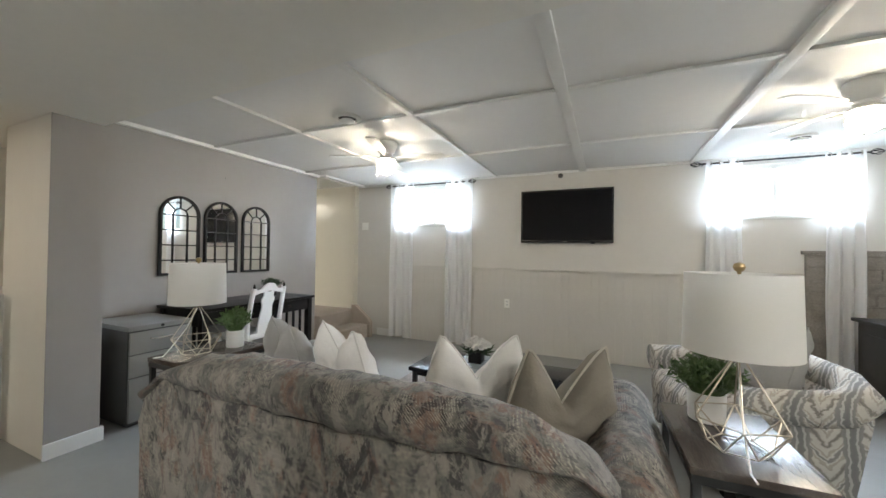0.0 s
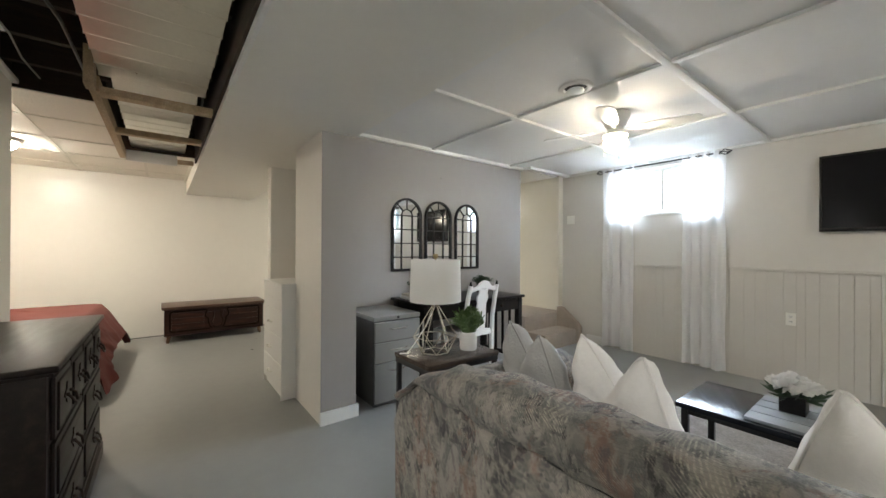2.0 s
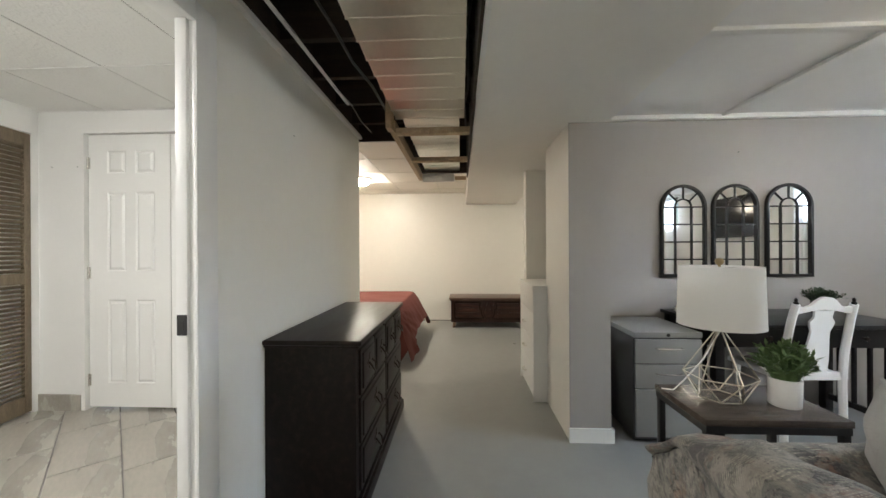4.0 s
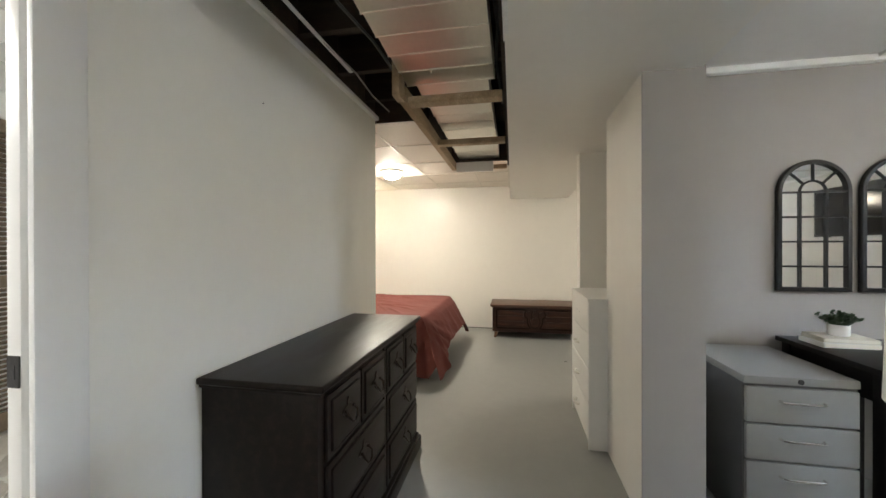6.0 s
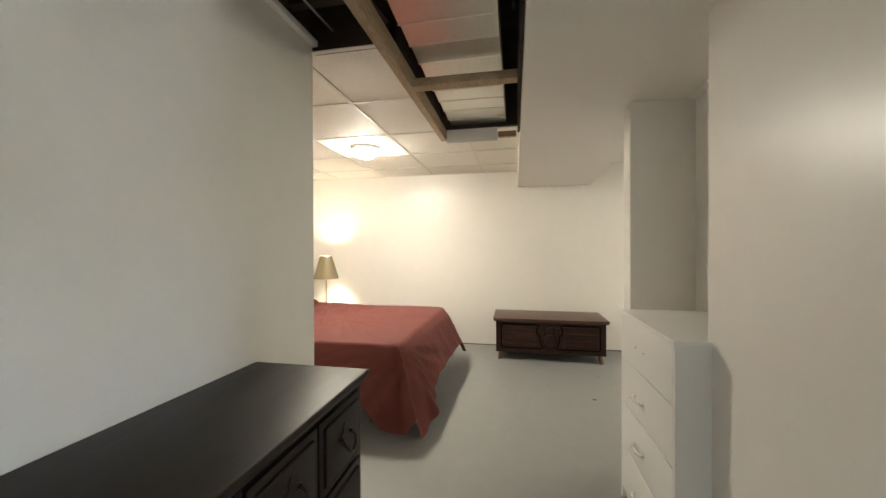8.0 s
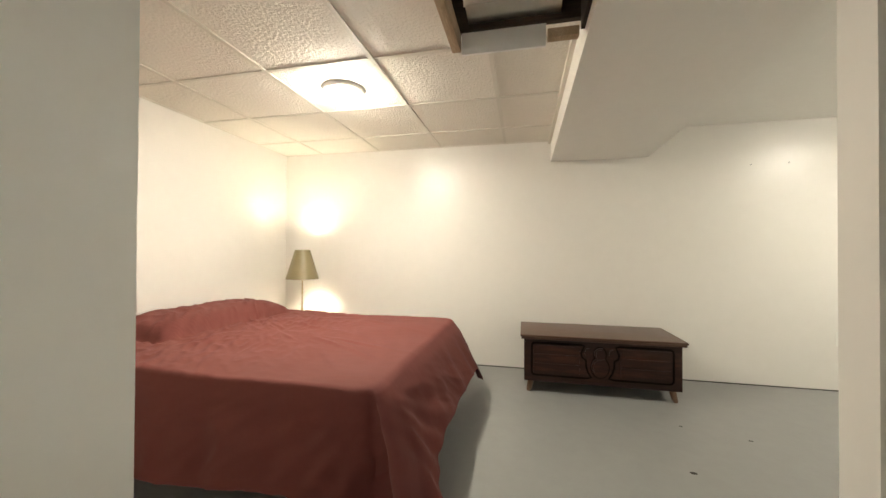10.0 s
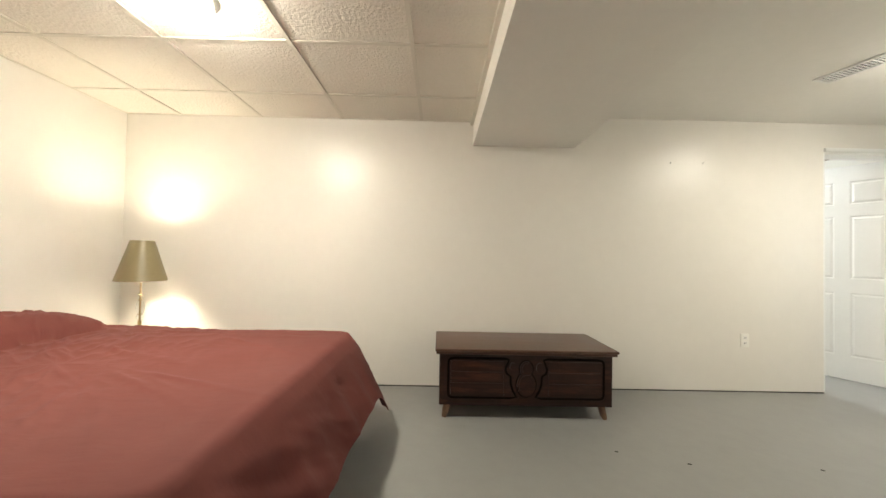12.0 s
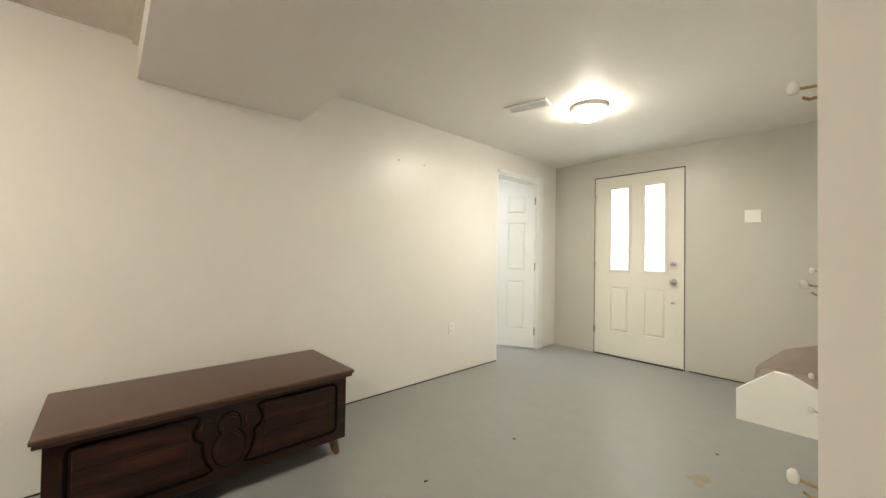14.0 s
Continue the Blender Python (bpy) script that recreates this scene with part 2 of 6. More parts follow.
M_BLACKWOOD = wood("black_brown_wood", (0.006, 0.005, 0.005), (0.014, 0.011, 0.010), 0.36)
M_DRESSER = wood("dark_walnut_stain", (0.008, 0.005, 0.0038), (0.022, 0.0140, 0.0100), 0.38, "X", 9, 0.1)
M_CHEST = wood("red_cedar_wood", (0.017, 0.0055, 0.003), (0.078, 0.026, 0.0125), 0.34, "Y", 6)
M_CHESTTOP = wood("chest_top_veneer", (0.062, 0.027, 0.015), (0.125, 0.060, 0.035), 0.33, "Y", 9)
M_CHESTLINE = mat("dark_groove_stain", (0.006, 0.0025, 0.002), 0.9)
M_LEG = wood("turned_leg_wood", (0.11, 0.06, 0.035), (0.22, 0.13, 0.08), 0.4, "Z")
M_LUMBER = wood("raw_lumber", (0.34, 0.245, 0.15), (0.54, 0.42, 0.28), 0.7, "X", 5)
M_JOIST = wood("old_dark_joist", (0.028, 0.018, 0.012), (0.075, 0.048, 0.032), 0.8, "Y", 5)
M_DUCT = mat("galvanised_duct", (0.74, 0.72, 0.65), 0.3, 1.0, var=0.05, scale=4, bump=0.03, bscale=5, rvar=0.06)
M_BLACKPIPE = mat("black_pipe", (0.03, 0.03, 0.03), 0.4)
M_WIRE = mat("grey_cable", (0.30, 0.28, 0.25), 0.5)
M_BLACKMETAL = mat("black_powder_coat", (0.012, 0.012, 0.013), 0.35)
M_TABLETOP = wood("grey_brown_tabletop", (0.055, 0.043, 0.036), (0.12, 0.098, 0.085), 0.2, "Y", 8)
M_COFFEE = mat("black_lacquer_top", (0.016, 0.018, 0.024), 0.16, var=0.05, rvar=0.05)
M_STEELGREY = mat("grey_enamelled_steel", (0.255, 0.255, 0.25), 0.4, var=0.03, scale=3, bump=0.03, bscale=200)
M_STEELDARK = mat("dark_grey_enamelled_steel", (0.075, 0.075, 0.077), 0.42, var=0.03)
M_CHROME = mat("brushed_nickel", (0.72, 0.70, 0.67), 0.25, 1.0, var=0.03)
M_CHAMPAGNE = mat("champagne_wire", (0.56, 0.50, 0.41), 0.42, 1.0, var=0.04)
M_BRASS = mat("antique_brass", (0.42, 0.32, 0.17), 0.32, 1.0, var=0.08)
M_DARKPULL = mat("dark_bronze_pull", (0.05, 0.04, 0.035), 0.4, 1.0)
M_GOLDSHADE = mat("olive_gold_shade", (0.23, 0.19, 0.10), 0.42, var=0.04, scale=6, rvar=0.05)
M_CRYSTAL = glass("lamp_crystal", 0.03)
M_SHADE = shade_cloth("white_linen_shade", (0.90, 0.89, 0.86), 0.5)
M_SOFA = tapestry()
M_FLAME = flame_stitch()
M_SHEER = sheer()
M_CUSHW = mat("white_velvet_cushion", (0.86, 0.84, 0.81), 0.9, var=0.04, scale=5, bump=0.25, bscale=60)
M_CUSHG = mat("pale_grey_cushion", (0.41, 0.405, 0.39), 0.92, var=0.05, scale=6, bump=0.3, bscale=90)
M_FRINGE = mat("cream_fringe", (0.66, 0.62, 0.54), 0.95, var=0.1, scale=60, bump=0.8, bscale=300)
M_CUSHB = mat("beige_linen_cushion", (0.285, 0.255, 0.215), 0.92, var=0.05, scale=6, bump=0.3, bscale=120)
M_SHEET = mat("rust_bed_sheet", (0.14, 0.037, 0.030), 0.85, var=0.06, scale=2.5, bump=0.18, bscale=30, stretch=(1, 0.35, 0.5))
M_MATTRESS = mat("white_ticking", (0.75, 0.73, 0.68), 0.9, bump=0.2)
M_CARPET = mat("beige_stair_carpet", (0.46, 0.39, 0.33), 0.97, var=0.10, scale=9, bump=0.8, bscale=220)
M_RUG = mat("mottled_grey_rug", (0.34, 0.31, 0.285), 0.97, var=0.35, scale=7, bump=0.7, bscale=150)
M_LEAF = mat("green_grass_leaf", (0.105, 0.175, 0.06), 0.55, var=0.25, scale=20)
M_LEAFD = mat("dark_green_leaf", (0.04, 0.075, 0.035), 0.5, var=0.25, scale=20)
M_POT = mat("white_ceramic_pot", (0.80, 0.79, 0.76), 0.4, var=0.03, scale=12, bump=0.1)
M_SOIL = mat("soil", (0.03, 0.022, 0.016), 0.95, var=0.2, bump=0.6)
M_PETAL = mat("white_petal", (0.82, 0.81, 0.78), 0.7, var=0.04, scale=30)
M_CRATE = mat("grey_washed_crate", (0.26, 0.285, 0.30), 0.55, var=0.08, scale=6, stretch=(1, 8, 8))
M_WHITELAM = mat("white_laminate", (0.80, 0.79, 0.76), 0.36, var=0.02, scale=4)
M_WHITEPAINT = mat("glossy_white_chair_paint", (0.82, 0.82, 0.81), 0.32, var=0.02, scale=5)
M_BOOKA = mat("cream_book_cover", (0.62, 0.58, 0.48), 0.6)
M_BOOKB = mat("pale_book_cover", (0.70, 0.69, 0.65), 0.6)
M_PAGES = mat("book_pages", (0.78, 0.75, 0.66), 0.8, stretch=(1, 1, 40), var=0.08)
M_TV = mat("black_tv_bezel", (0.008, 0.008, 0.009), 0.22, rvar=0.03)
M_SCREEN = mat("dark_tv_screen", (0.006, 0.006, 0.008), 0.12, rvar=0.02, var=0.0)
M_SCREEN.node_tree.nodes["Principled BSDF"].inputs["Specular IOR Level"].default_value = 0.2
M_LOUVRE = wood("weathered_louvre_wood", (0.15, 0.115, 0.075), (0.27, 0.22, 0.155), 0.55, "Z", 6)
M_PTILE = mat("marbled_porcelain_tile", (0.41, 0.385, 0.335), 0.28, var=0.2, scale=2.2, bump=0.02, spots=0.12, stretch=(0.55, 2.2, 1))
M_TILE_WHITE = mat("white_ceiling_tile", (0.82, 0.82, 0.80), 0.75, var=0.02, scale=5, bump=0.6, bscale=55)
M_GRID_WHITE = mat("white_steel_grid", (0.80, 0.80, 0.78), 0.45, var=0.02)
M_GROUT = mat("tile_grout", (0.26, 0.25, 0.24), 0.9)
M_STONE = mat("split_face_stone", (0.29, 0.265, 0.24), 0.85, var=0.25, scale=6, bump=0.9, bscale=22)
M_IRON = mat("cast_iron", (0.018, 0.017, 0.017), 0.5, bump=0.2)
M_PLATE = mat("ivory_plastic_plate", (0.86, 0.85, 0.80), 0.35, var=0.01)
M_DARKSLOT = mat("dark_slot", (0.02, 0.02, 0.02), 0.6)
M_MIRROR = mat("silvered_mirror", (0.90, 0.91, 0.92), 0.02, 1.0, var=0.0, rvar=0.01)
M_MIRFRAME = mat("black_iron_frame", (0.012, 0.012, 0.013), 0.4, bump=0.1)
M_PORCELAIN = mat("white_porcelain_knob", (0.82, 0.80, 0.74), 0.2)
M_INSUL = mat("foil_faced_insulation", (0.55, 0.50, 0.46), 0.5, 0.3, var=0.3, scale=8, bump=0.9, bscale=14)
M_STAIN = mat("ochre_paint_drip", (0.29, 0.25, 0.175), 0.5, var=0.2, scale=14)
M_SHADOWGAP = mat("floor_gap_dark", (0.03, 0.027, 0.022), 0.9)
M_BULB = glow("lit_frosted_glass", SOFT, E_FAN)
M_DOME = glow("lit_opal_dome", WARM, E_DOME * 0.78)
M_DOME2 = glow("lit_opal_dome_entry", (1.0, 0.93, 0.79), E_DOME * 0.35)
M_SKYGLOW = glow("overcast_daylight", (0.93, 0.97, 1.0), 12.0)
M_DOORGLOW = glow("overcast_daylight_door", (0.95, 0.98, 1.0), 3.0)
M_GLASS = glass("window_glass")
M_FROST = glass("frosted_glass", 0.35)

for dark, gloss in ((M_BLACKWOOD, 0.25), (M_MIRFRAME, 0.3), (M_DRESSER, 0.2), (M_CHEST, 0.3), (M_CHESTLINE, 0.1), (M_COFFEE, 0.25), (M_SHEET, 0.35)):
    dark.node_tree.nodes["Principled BSDF"].inputs["Specular IOR Level"].default_value = gloss


# ---- mesh helpers ----
def box(bm, x0, x1, y0, y1, z0, z1, bevel=0.0, seg=2):
    v = [bm.verts.new((x, y, z)) for z in (z0, z1) for y in (y0, y1) for x in (x0, x1)]
    fs = [bm.faces.new([v[i] for i in q]) for q in ((0, 2, 3, 1), (4, 5, 7, 6), (0, 1, 5, 4), (2, 6, 7, 3), (0, 4, 6, 2), (1, 3, 7, 5))]
    if bevel:
        es = list({e for f in fs for e in f.edges})
        bmesh.ops.bevel(bm, geom=es, offset=bevel, segments=seg, affect="EDGES", profile=0.6)
    return v


def tube(bm, pts, r, seg=8, closed=False, r_end=None):
    pts = [Vector(p) for p in pts]
    rings, n = [], len(pts)
    side = None
    for i, p in enumerate(pts):
        a, c = pts[(i - 1) % n] if closed or i else pts[0], pts[(i + 1) % n] if closed or i < n - 1 else pts[-1]
        d = (c - a).normalized()
        if side is None:
            side = d.orthogonal().normalized()
        side = (side - d * side.dot(d)).normalized()
        up = d.cross(side)
        rr = r if r_end is None else r + (r_end - r) * i / (n - 1)
        rings.append([bm.verts.new(p + side * math.cos(2 * math.pi * k / seg) * rr + up * math.sin(2 * math.pi * k / seg) * rr) for k in range(seg)])
    for i in range(n if closed else n - 1):
        a, c = rings[i], rings[(i + 1) % n]
        for k in range(seg):
            bm.faces.new((a[k], a[(k + 1) % seg], c[(k + 1) % seg], c[k]))
    if not closed:
        bm.faces.new(rings[0][::-1])
        bm.faces.new(rings[-1])


def lathe(bm, prof, x=0.0, y=0.0, z=0.0, seg=24, sx=1.0, sy=1.0):
    """Turns (radius, height) pairs round the z axis."""
    rings = []
    for r, h in prof:
        if r < 1e-5:
            rings.append([bm.verts.new((x, y, z + h))])
        else:
            rings.append([bm.verts.new((x + sx * r * math.cos(2 * math.pi * k / seg), y + sy * r * math.sin(2 * math.pi * k / seg), z + h)) for k in range(seg)])
    for a, c in zip(rings, rings[1:]):
        for k in range(seg):
            q = [a[k % len(a)], a[(k + 1) % len(a)], c[(k + 1) % len(c)], c[k % len(c)]]
            q = [p for i, p in enumerate(q) if p not in q[:i]]
            if len(q) > 2:
                bm.faces.new(q)


def prism(bm, outline, x0, x1, axis="x"):
    """A flat outline of (u, v) pairs given thickness along an axis."""
    def at(u, v, w):
        return {"x": (w, u, v), "y": (u, w, v), "z": (u, v, w)}[axis]
    a, c = [bm.verts.new(at(u, v, x0)) for u, v in outline], [bm.verts.new(at(u, v, x1)) for u, v in outline]
    bm.faces.new(a)
    bm.faces.new(c[::-1])
    for i in range(len(a)):
        j = (i + 1) % len(a)
        bm.faces.new((a[i], a[j], c[j], c[i]))


def mesh_of(name, bm, material, smooth=False, angle=38):
    bmesh.ops.recalc_face_normals(bm, faces=bm.faces)
    me = bpy.data.meshes.new(name)
    bm.to_mesh(me)
    bm.free()
    me.materials.append(material)
    if smooth:
        me.polygons.foreach_set("use_smooth", [True] * len(me.polygons))
        me.set_sharp_from_angle(angle=radians(angle))
    return me


def part(name, bm, material, parent=None, label="", smooth=False, at=None, angle=38):
    ob = new(name, bm if isinstance(bm, bpy.types.Mesh) else mesh_of(name, bm, material, smooth, angle))
    ob.parent = parent
    if at is not None:
        ob.matrix_local = at if isinstance(at, Matrix) else Matrix.Translation(at)
    return tagged(ob, label)


def boxed(name, dims, material, parent=None, label="", bevel=0.0, at=None):
    bm = bmesh.new()
    box(bm, *dims, bevel=bevel)
    return part(name, bm, material, parent, label, smooth=bevel > 0, at=at)


def thing(name, m, label, category, group=""):
    ob = new(name)
    ob.empty_display_size = 0.1
    ob.matrix_world = m if isinstance(m, Matrix) else Matrix.Translation(m)
    return tagged(ob, label, category, group)


def struct(name, boxes, material, label, category="wall"):
    bm = bmesh.new()
    for b in boxes:
        box(bm, *b)
    return tagged(part(name, bm, material), label, category, kind="structure")


# ---- structure ----
NY, EY, WX, SX = 5.24, 5.14, -6.42, -3.375
tagged(boxed("floor", (-6.58, 3.15, -0.12, 5.5, -0.12, 0.0), M_FLOOR), "grey painted concrete basement floor with a soft sheen", "floor", kind="structure")
tagged(boxed("floor_bedroom", (-6.58, SX, -2.0, -0.12, -0.12, 0.0), M_FLOOR), "grey painted concrete floor under the bed", "floor", kind="structure")
W1, W2 = (-2.30, -1.25), (1.44, 2.60)
ZA, ZB = 1.645, 2.19
struct("wall_north", [(-3.06, W1[0], NY, 5.44, 0, 2.52), (W1[0], W1[1], NY, 5.44, 0, ZA), (W1[0], W1[1], NY, 5.44, ZB, 2.52), (W1[1], W2[0], NY, 5.44, 0, 2.52),
                      (W2[0], W2[1], NY, 5.44, 0, ZA), (W2[0], W2[1], NY, 5.44, ZB, 2.52), (W2[1], 3.1, NY, 5.44, 0, 2.52)], M_WALL, "greige painted wall with two high basement windows")
struct("wall_east", [(3.0, 3.15, -0.1, NY, 0, 2.52)], M_WALL, "greige painted living room end wall")
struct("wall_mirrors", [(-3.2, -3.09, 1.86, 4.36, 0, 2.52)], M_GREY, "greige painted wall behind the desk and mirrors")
struct("wall_south", [(SX, -1.43, -0.1, 0.0, 0, 2.25), (-1.43, -0.6, -0.1, 0.0, 2.06, 2.25), (-0.6, -0.52, -0.1, 0.0, 2.06, 2.52), (-0.52, 3.0, -0.1, 0.0, 0, 2.52)], M_HALL, "white painted hall wall with a doorway")
struct("rim_joist", [(SX, -0.6, -0.1, 0.0, 2.251, 2.518)], M_JOIST, "dark rim joist over the hall wall", "joist")
struct("wall_bedroom_east", [(SX, -3.25, -1.87, -0.1, 0, 2.52)], M_CREAM, "off-white bedroom wall")
struct("wall_bedroom_south", [(WX, -3.25, -2.0, -1.87, 0, 2.52)], M_CREAM, "off-white wall behind the head of the bed")
DW0, DW1, DWZ = 3.955, 4.745, 2.015
struct("wall_west", [(-6.56, WX, -2.0, DW0, 0, 2.52), (-6.56, WX, DW0, DW1, DWZ, 2.52), (-6.56, WX, DW1, 5.3, 0, 2.52)], M_CREAM, "glossy off-white long wall with a doorway")
DX0, DX1, DZ = -5.90, -4.995, 2.045
M_ENTRY = mat("entry_greige_paint", (0.55, 0.53, 0.465), 0.36, var=0.02, scale=1.3, bump=0.05, bscale=140)
struct("wall_entry", [(WX, DX0, EY, 5.3, 0, 2.52), (DX0, DX1, EY, 5.3, DZ, 2.52), (DX1, -4.0, EY, 5.3, 0, 2.52)], M_ENTRY, "glossy greige entry wall round the outside door")
# continues the entry wall; the entry lamp's glow is put into this paler cream
struct("wall_stair", [(-4.0, -3.06, EY, 5.3, 0, 2.52)], mat("lamplit_stair_wall_paint", (0.78, 0.74, 0.64), 0.2, var=0.02, scale=1.3, bump=0.05, bscale=140), "glossy stairwell wall, warm lamplight put into its cream colour")
struct("wall_partition", [(-3.986, -3.87, 1.57, 4.5, 0, 2.52), (-3.87, -3.2, 1.885, 1.96, 0, 2.3), (-3.87, -3.2, 4.30, 4.36, 0.38, 2.52)], M_CREAM, "off-white partition wall with coat hooks")
bm = bmesh.new()
box(bm, -3.135, -2.52, 1.6, 1.858, 0, 2.06)
tagged(part("wall_pillar", bm, M_CREAM), "boxed-in pillar at the hall corner, off-white on the hall side", "pillar", kind="structure")
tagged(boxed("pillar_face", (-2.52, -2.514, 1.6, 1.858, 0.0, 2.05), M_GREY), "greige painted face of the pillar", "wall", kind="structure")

# ceilings
tagged(boxed("ceiling_living", (-3.09, 3.0, 1.845, NY, 2.27, 2.33), M_CEIL), "pale grey panelled ceiling", "ceiling", kind="structure")
tagged(boxed("ceiling_entry", (WX, -3.09, 1.845, EY, 2.256, 2.33), M_CEILWARM), "plain painted entry ceiling", "ceiling", kind="structure")
bm = bmesh.new()
v = box(bm, WX, -0.6, 1.0, 1.845, 2.0, 2.5)
for q in v:
    if q.co.z < 2.1 and q.co.x > -1:
        q.co.z = 2.06
box(bm, -0.6, 3.0, 0.0, 1.845, 2.06, 2.5)
box(bm, -3.87, -3.2, 1.845, 1.885, 2.02, 2.5)
tagged(part("ceiling_soffit", bm, M_CEILWARM), "smooth plastered dropped soffit along the hall", "soffit", kind="structure")
bm = bmesh.new()
for x in (-1.93, -0.845):
    box(bm, x - 0.022, x + 0.022, 1.845, NY, 2.248, 2.27, 0.004)
for x in (0.215, 1.32, 2.43):
    box(bm, x - 0.036, x + 0.036, 1.845, NY, 2.246, 2.27, 0.004)
for y in (2.935, 4.12):
    for a, b in ((-3.09, -1.952), (-1.908, -0.867), (-0.823, 0.179), (0.251, 1.284), (1.356, 2.394), (2.466, 3.0)):
        box(bm, a, b, y - 0.02, y + 0.02, 2.250, 2.27, 0.004)
box(bm, -3.09, -3.045, 1.86, 4.36, 2.235, 2.27, 0.006)
box(bm, -3.09, 3.0, NY - 0.03, NY, 2.243, 2.27, 0.006)
box(bm, -2.965, -2.93, 4.40, NY - 0.03, 2.235, 2.27, 0.006)
box(bm, -3.09, -2.93, 4.36, 4.40, 2.235, 2.27, 0.006)
tagged(part("ceiling_battens", bm, M_TRIM, smooth=True), "white battens dividing the ceiling into panels", "trim", kind="structure")

bm, bg = bmesh.new(), bmesh.new()
TX, TY = (-3.99, -4.68, -5.33, -5.965), (0.57, -0.085, -0.76, -1.42)
xs = [SX] + [x for x in TX if WX < x < SX] + [WX]
ys = [1.0] + [y for y in TY if -1.87 < y < 1.0] + [-1.87]
for x1, x0 in zip(xs, xs[1:]):
    for y1, y0 in zip(ys, ys[1:]):
        near = x1 > -4.47
        cut = ((x0, x1, y0, min(y1, 0.42)),) if near and y0 < 0.42 else () if near else ((x0, x1, y0, y1),)
        for a, b, c, d in cut + (((x0, -4.46, max(y0, 0.42), y1),) if near and x0 < -4.5 and y1 > 0.42 else ()):
            if b - a > 0.02 and d - c > 0.02:
                box(bm, a + 0.008, b - 0.008, c + 0.008, d - 0.008, 2.2, 2.22, 0.004, 1)
for x in xs:
    box(bg, x - 0.012, x + 0.012, -1.87, 1.0 if x < -4.46 else 0.42, 2.194, 2.199)
for y in ys[1:]:
    box(bg, WX, -4.46 if y > 0.42 else SX, y - 0.012, y + 0.012, 2.1935, 2.1985)
box(bg, WX, -4.44, 0.975, 1.0, 2.17, 2.2)
tagged(part("ceiling_bedroom", bm, M_TILE_CEIL, smooth=True), "drop ceiling of stippled off-white tiles", "ceiling", kind="structure")
tagged(part("ceiling_grid", bg, M_GRID), "painted metal grid of the drop ceiling", "trim", kind="structure")
tagged(boxed("upper_deck", (-6.58, 3.15, -3.05, 5.5, 2.52, 2.6), M_JOIST), "dark wooden floor deck above the basement", "ceiling", kind="structure")
struct("bay_end", [(SX - 0.03, SX, 0.0, 0.42, 2.2, 2.52), (-4.46, -4.43, 0.42, 1.0, 2.13, 2.52), (-4.46, SX, 0.40, 0.42, 2.2, 2.52), (-4.43, -0.6, 0.982, 0.998, 2.075, 2.515)], M_JOIST, "dark board closing the open ceiling bay", "board")

# open ceiling bay over the hall
for x in (-3.2, -2.79, -2.38, -1.97, -1.56, -1.15, -0.74):
    j = boxed("ceiling_joist", (-0.02, 0.02, 0.0, 1.0, 2.30, 2.516), M_JOIST, at=(x, 0, 0))
    tagged(j, "old dark floor joist in the open ceiling bay", "joist", "ceiling joists")
bm = bmesh.new()
box(bm, SX, -0.6, 0.0, 0.03, 2.222, 2.25, 0.004)
tagged(part("wall_plate", bm, M_TRIM, smooth=True), "painted strip along the top of the hall wall", "trim", kind="structure")
duct = thing("air_duct", (-0.6, 0.7, 2.16), "galvanised sheet-metal air duct with cross seams", "duct")
for i in range(24):
    x1 = -0.02 - i * 0.16
    a, b = (-0.245, 0.235) if x1 > -2.1 else (-0.20, 0.20)
    bm = bmesh.new()
    v = box(bm, x1 - 0.157, x1, a, b, 0.0, 0.12)
    for q in v:
        if q.co.z < 0.05:
            q.co.z += 0.010 if q.co.x > x1 - 0.05 else -0.004
    part("duct_panel", bm, M_DUCT, duct)
    boxed("seam", (x1 - 0.164, x1 - 0.157, a - 0.003, b + 0.003, -0.0065, 0.05), M_DUCT, duct)
lad = thing("lumber_frame", (-2.66, 0.42, 2.05), "raw lumber ladder frame hung under the duct", "frame")
boxed("rail", (-1.80, 0.0, 0.0, 0.04, 0.0, 0.085), M_LUMBER, lad, bevel=0.003)
boxed("upright", (0.0, 0.10, -0.01, 0.03, -0.0, 0.2), M_LUMBER, lad, bevel=0.003)
for x, z, w in ((-0.04, 0.0, 0.055), (-0.86, 0.0, 0.05)):
    boxed("crosspiece", (x - w, x + w * 0.3, 0.04, 0.555, z, z + 0.04), M_LUMBER, lad, bevel=0.003)
boxed("end_board", (-1.80, -1.785, 0.045, 0.42, -0.02, 0.09), M_TRIM, lad, "white painted end board", bevel=0.002)
boxed("end_rail", (-1.80, -1.76, 0.425, 0.555, 0.0, 0.04), M_LUMBER, lad, bevel=0.003)
for i, (ya, yb, r, m, zz) in enumerate(((0.10, 0.12, 0.005, M_WIRE, 2.285), (0.26, 0.38, 0.008, M_BLACKPIPE, 2.285), (0.955, 0.95, 0.008, M_BLACKPIPE, 2.285))):
    bm = bmesh.new()
    tube(bm, [(-0.65 - 0.3 * k, ya + (yb - ya) * k / 9 + 0.012 * math.sin(k * 2.1 + i), zz - 0.012 * abs(math.sin(k * 1.3 + i))) for k in range(10)], r, 6)
    tagged(part("ceiling_cable", bm, m, smooth=True), "cable strung along the dark open ceiling bay", "cable", "ceiling cables")
bm = bmesh.new()
for k in range(38):
    box(bm, -2.1 + k * 0.022, -2.1 + k * 0.022 + 0.0185, 1.0005, 1.014, 2.0375, 2.0415)
box(bm, -2.15, -0.62, 0.995, 1.0, 2.04, 2.08)
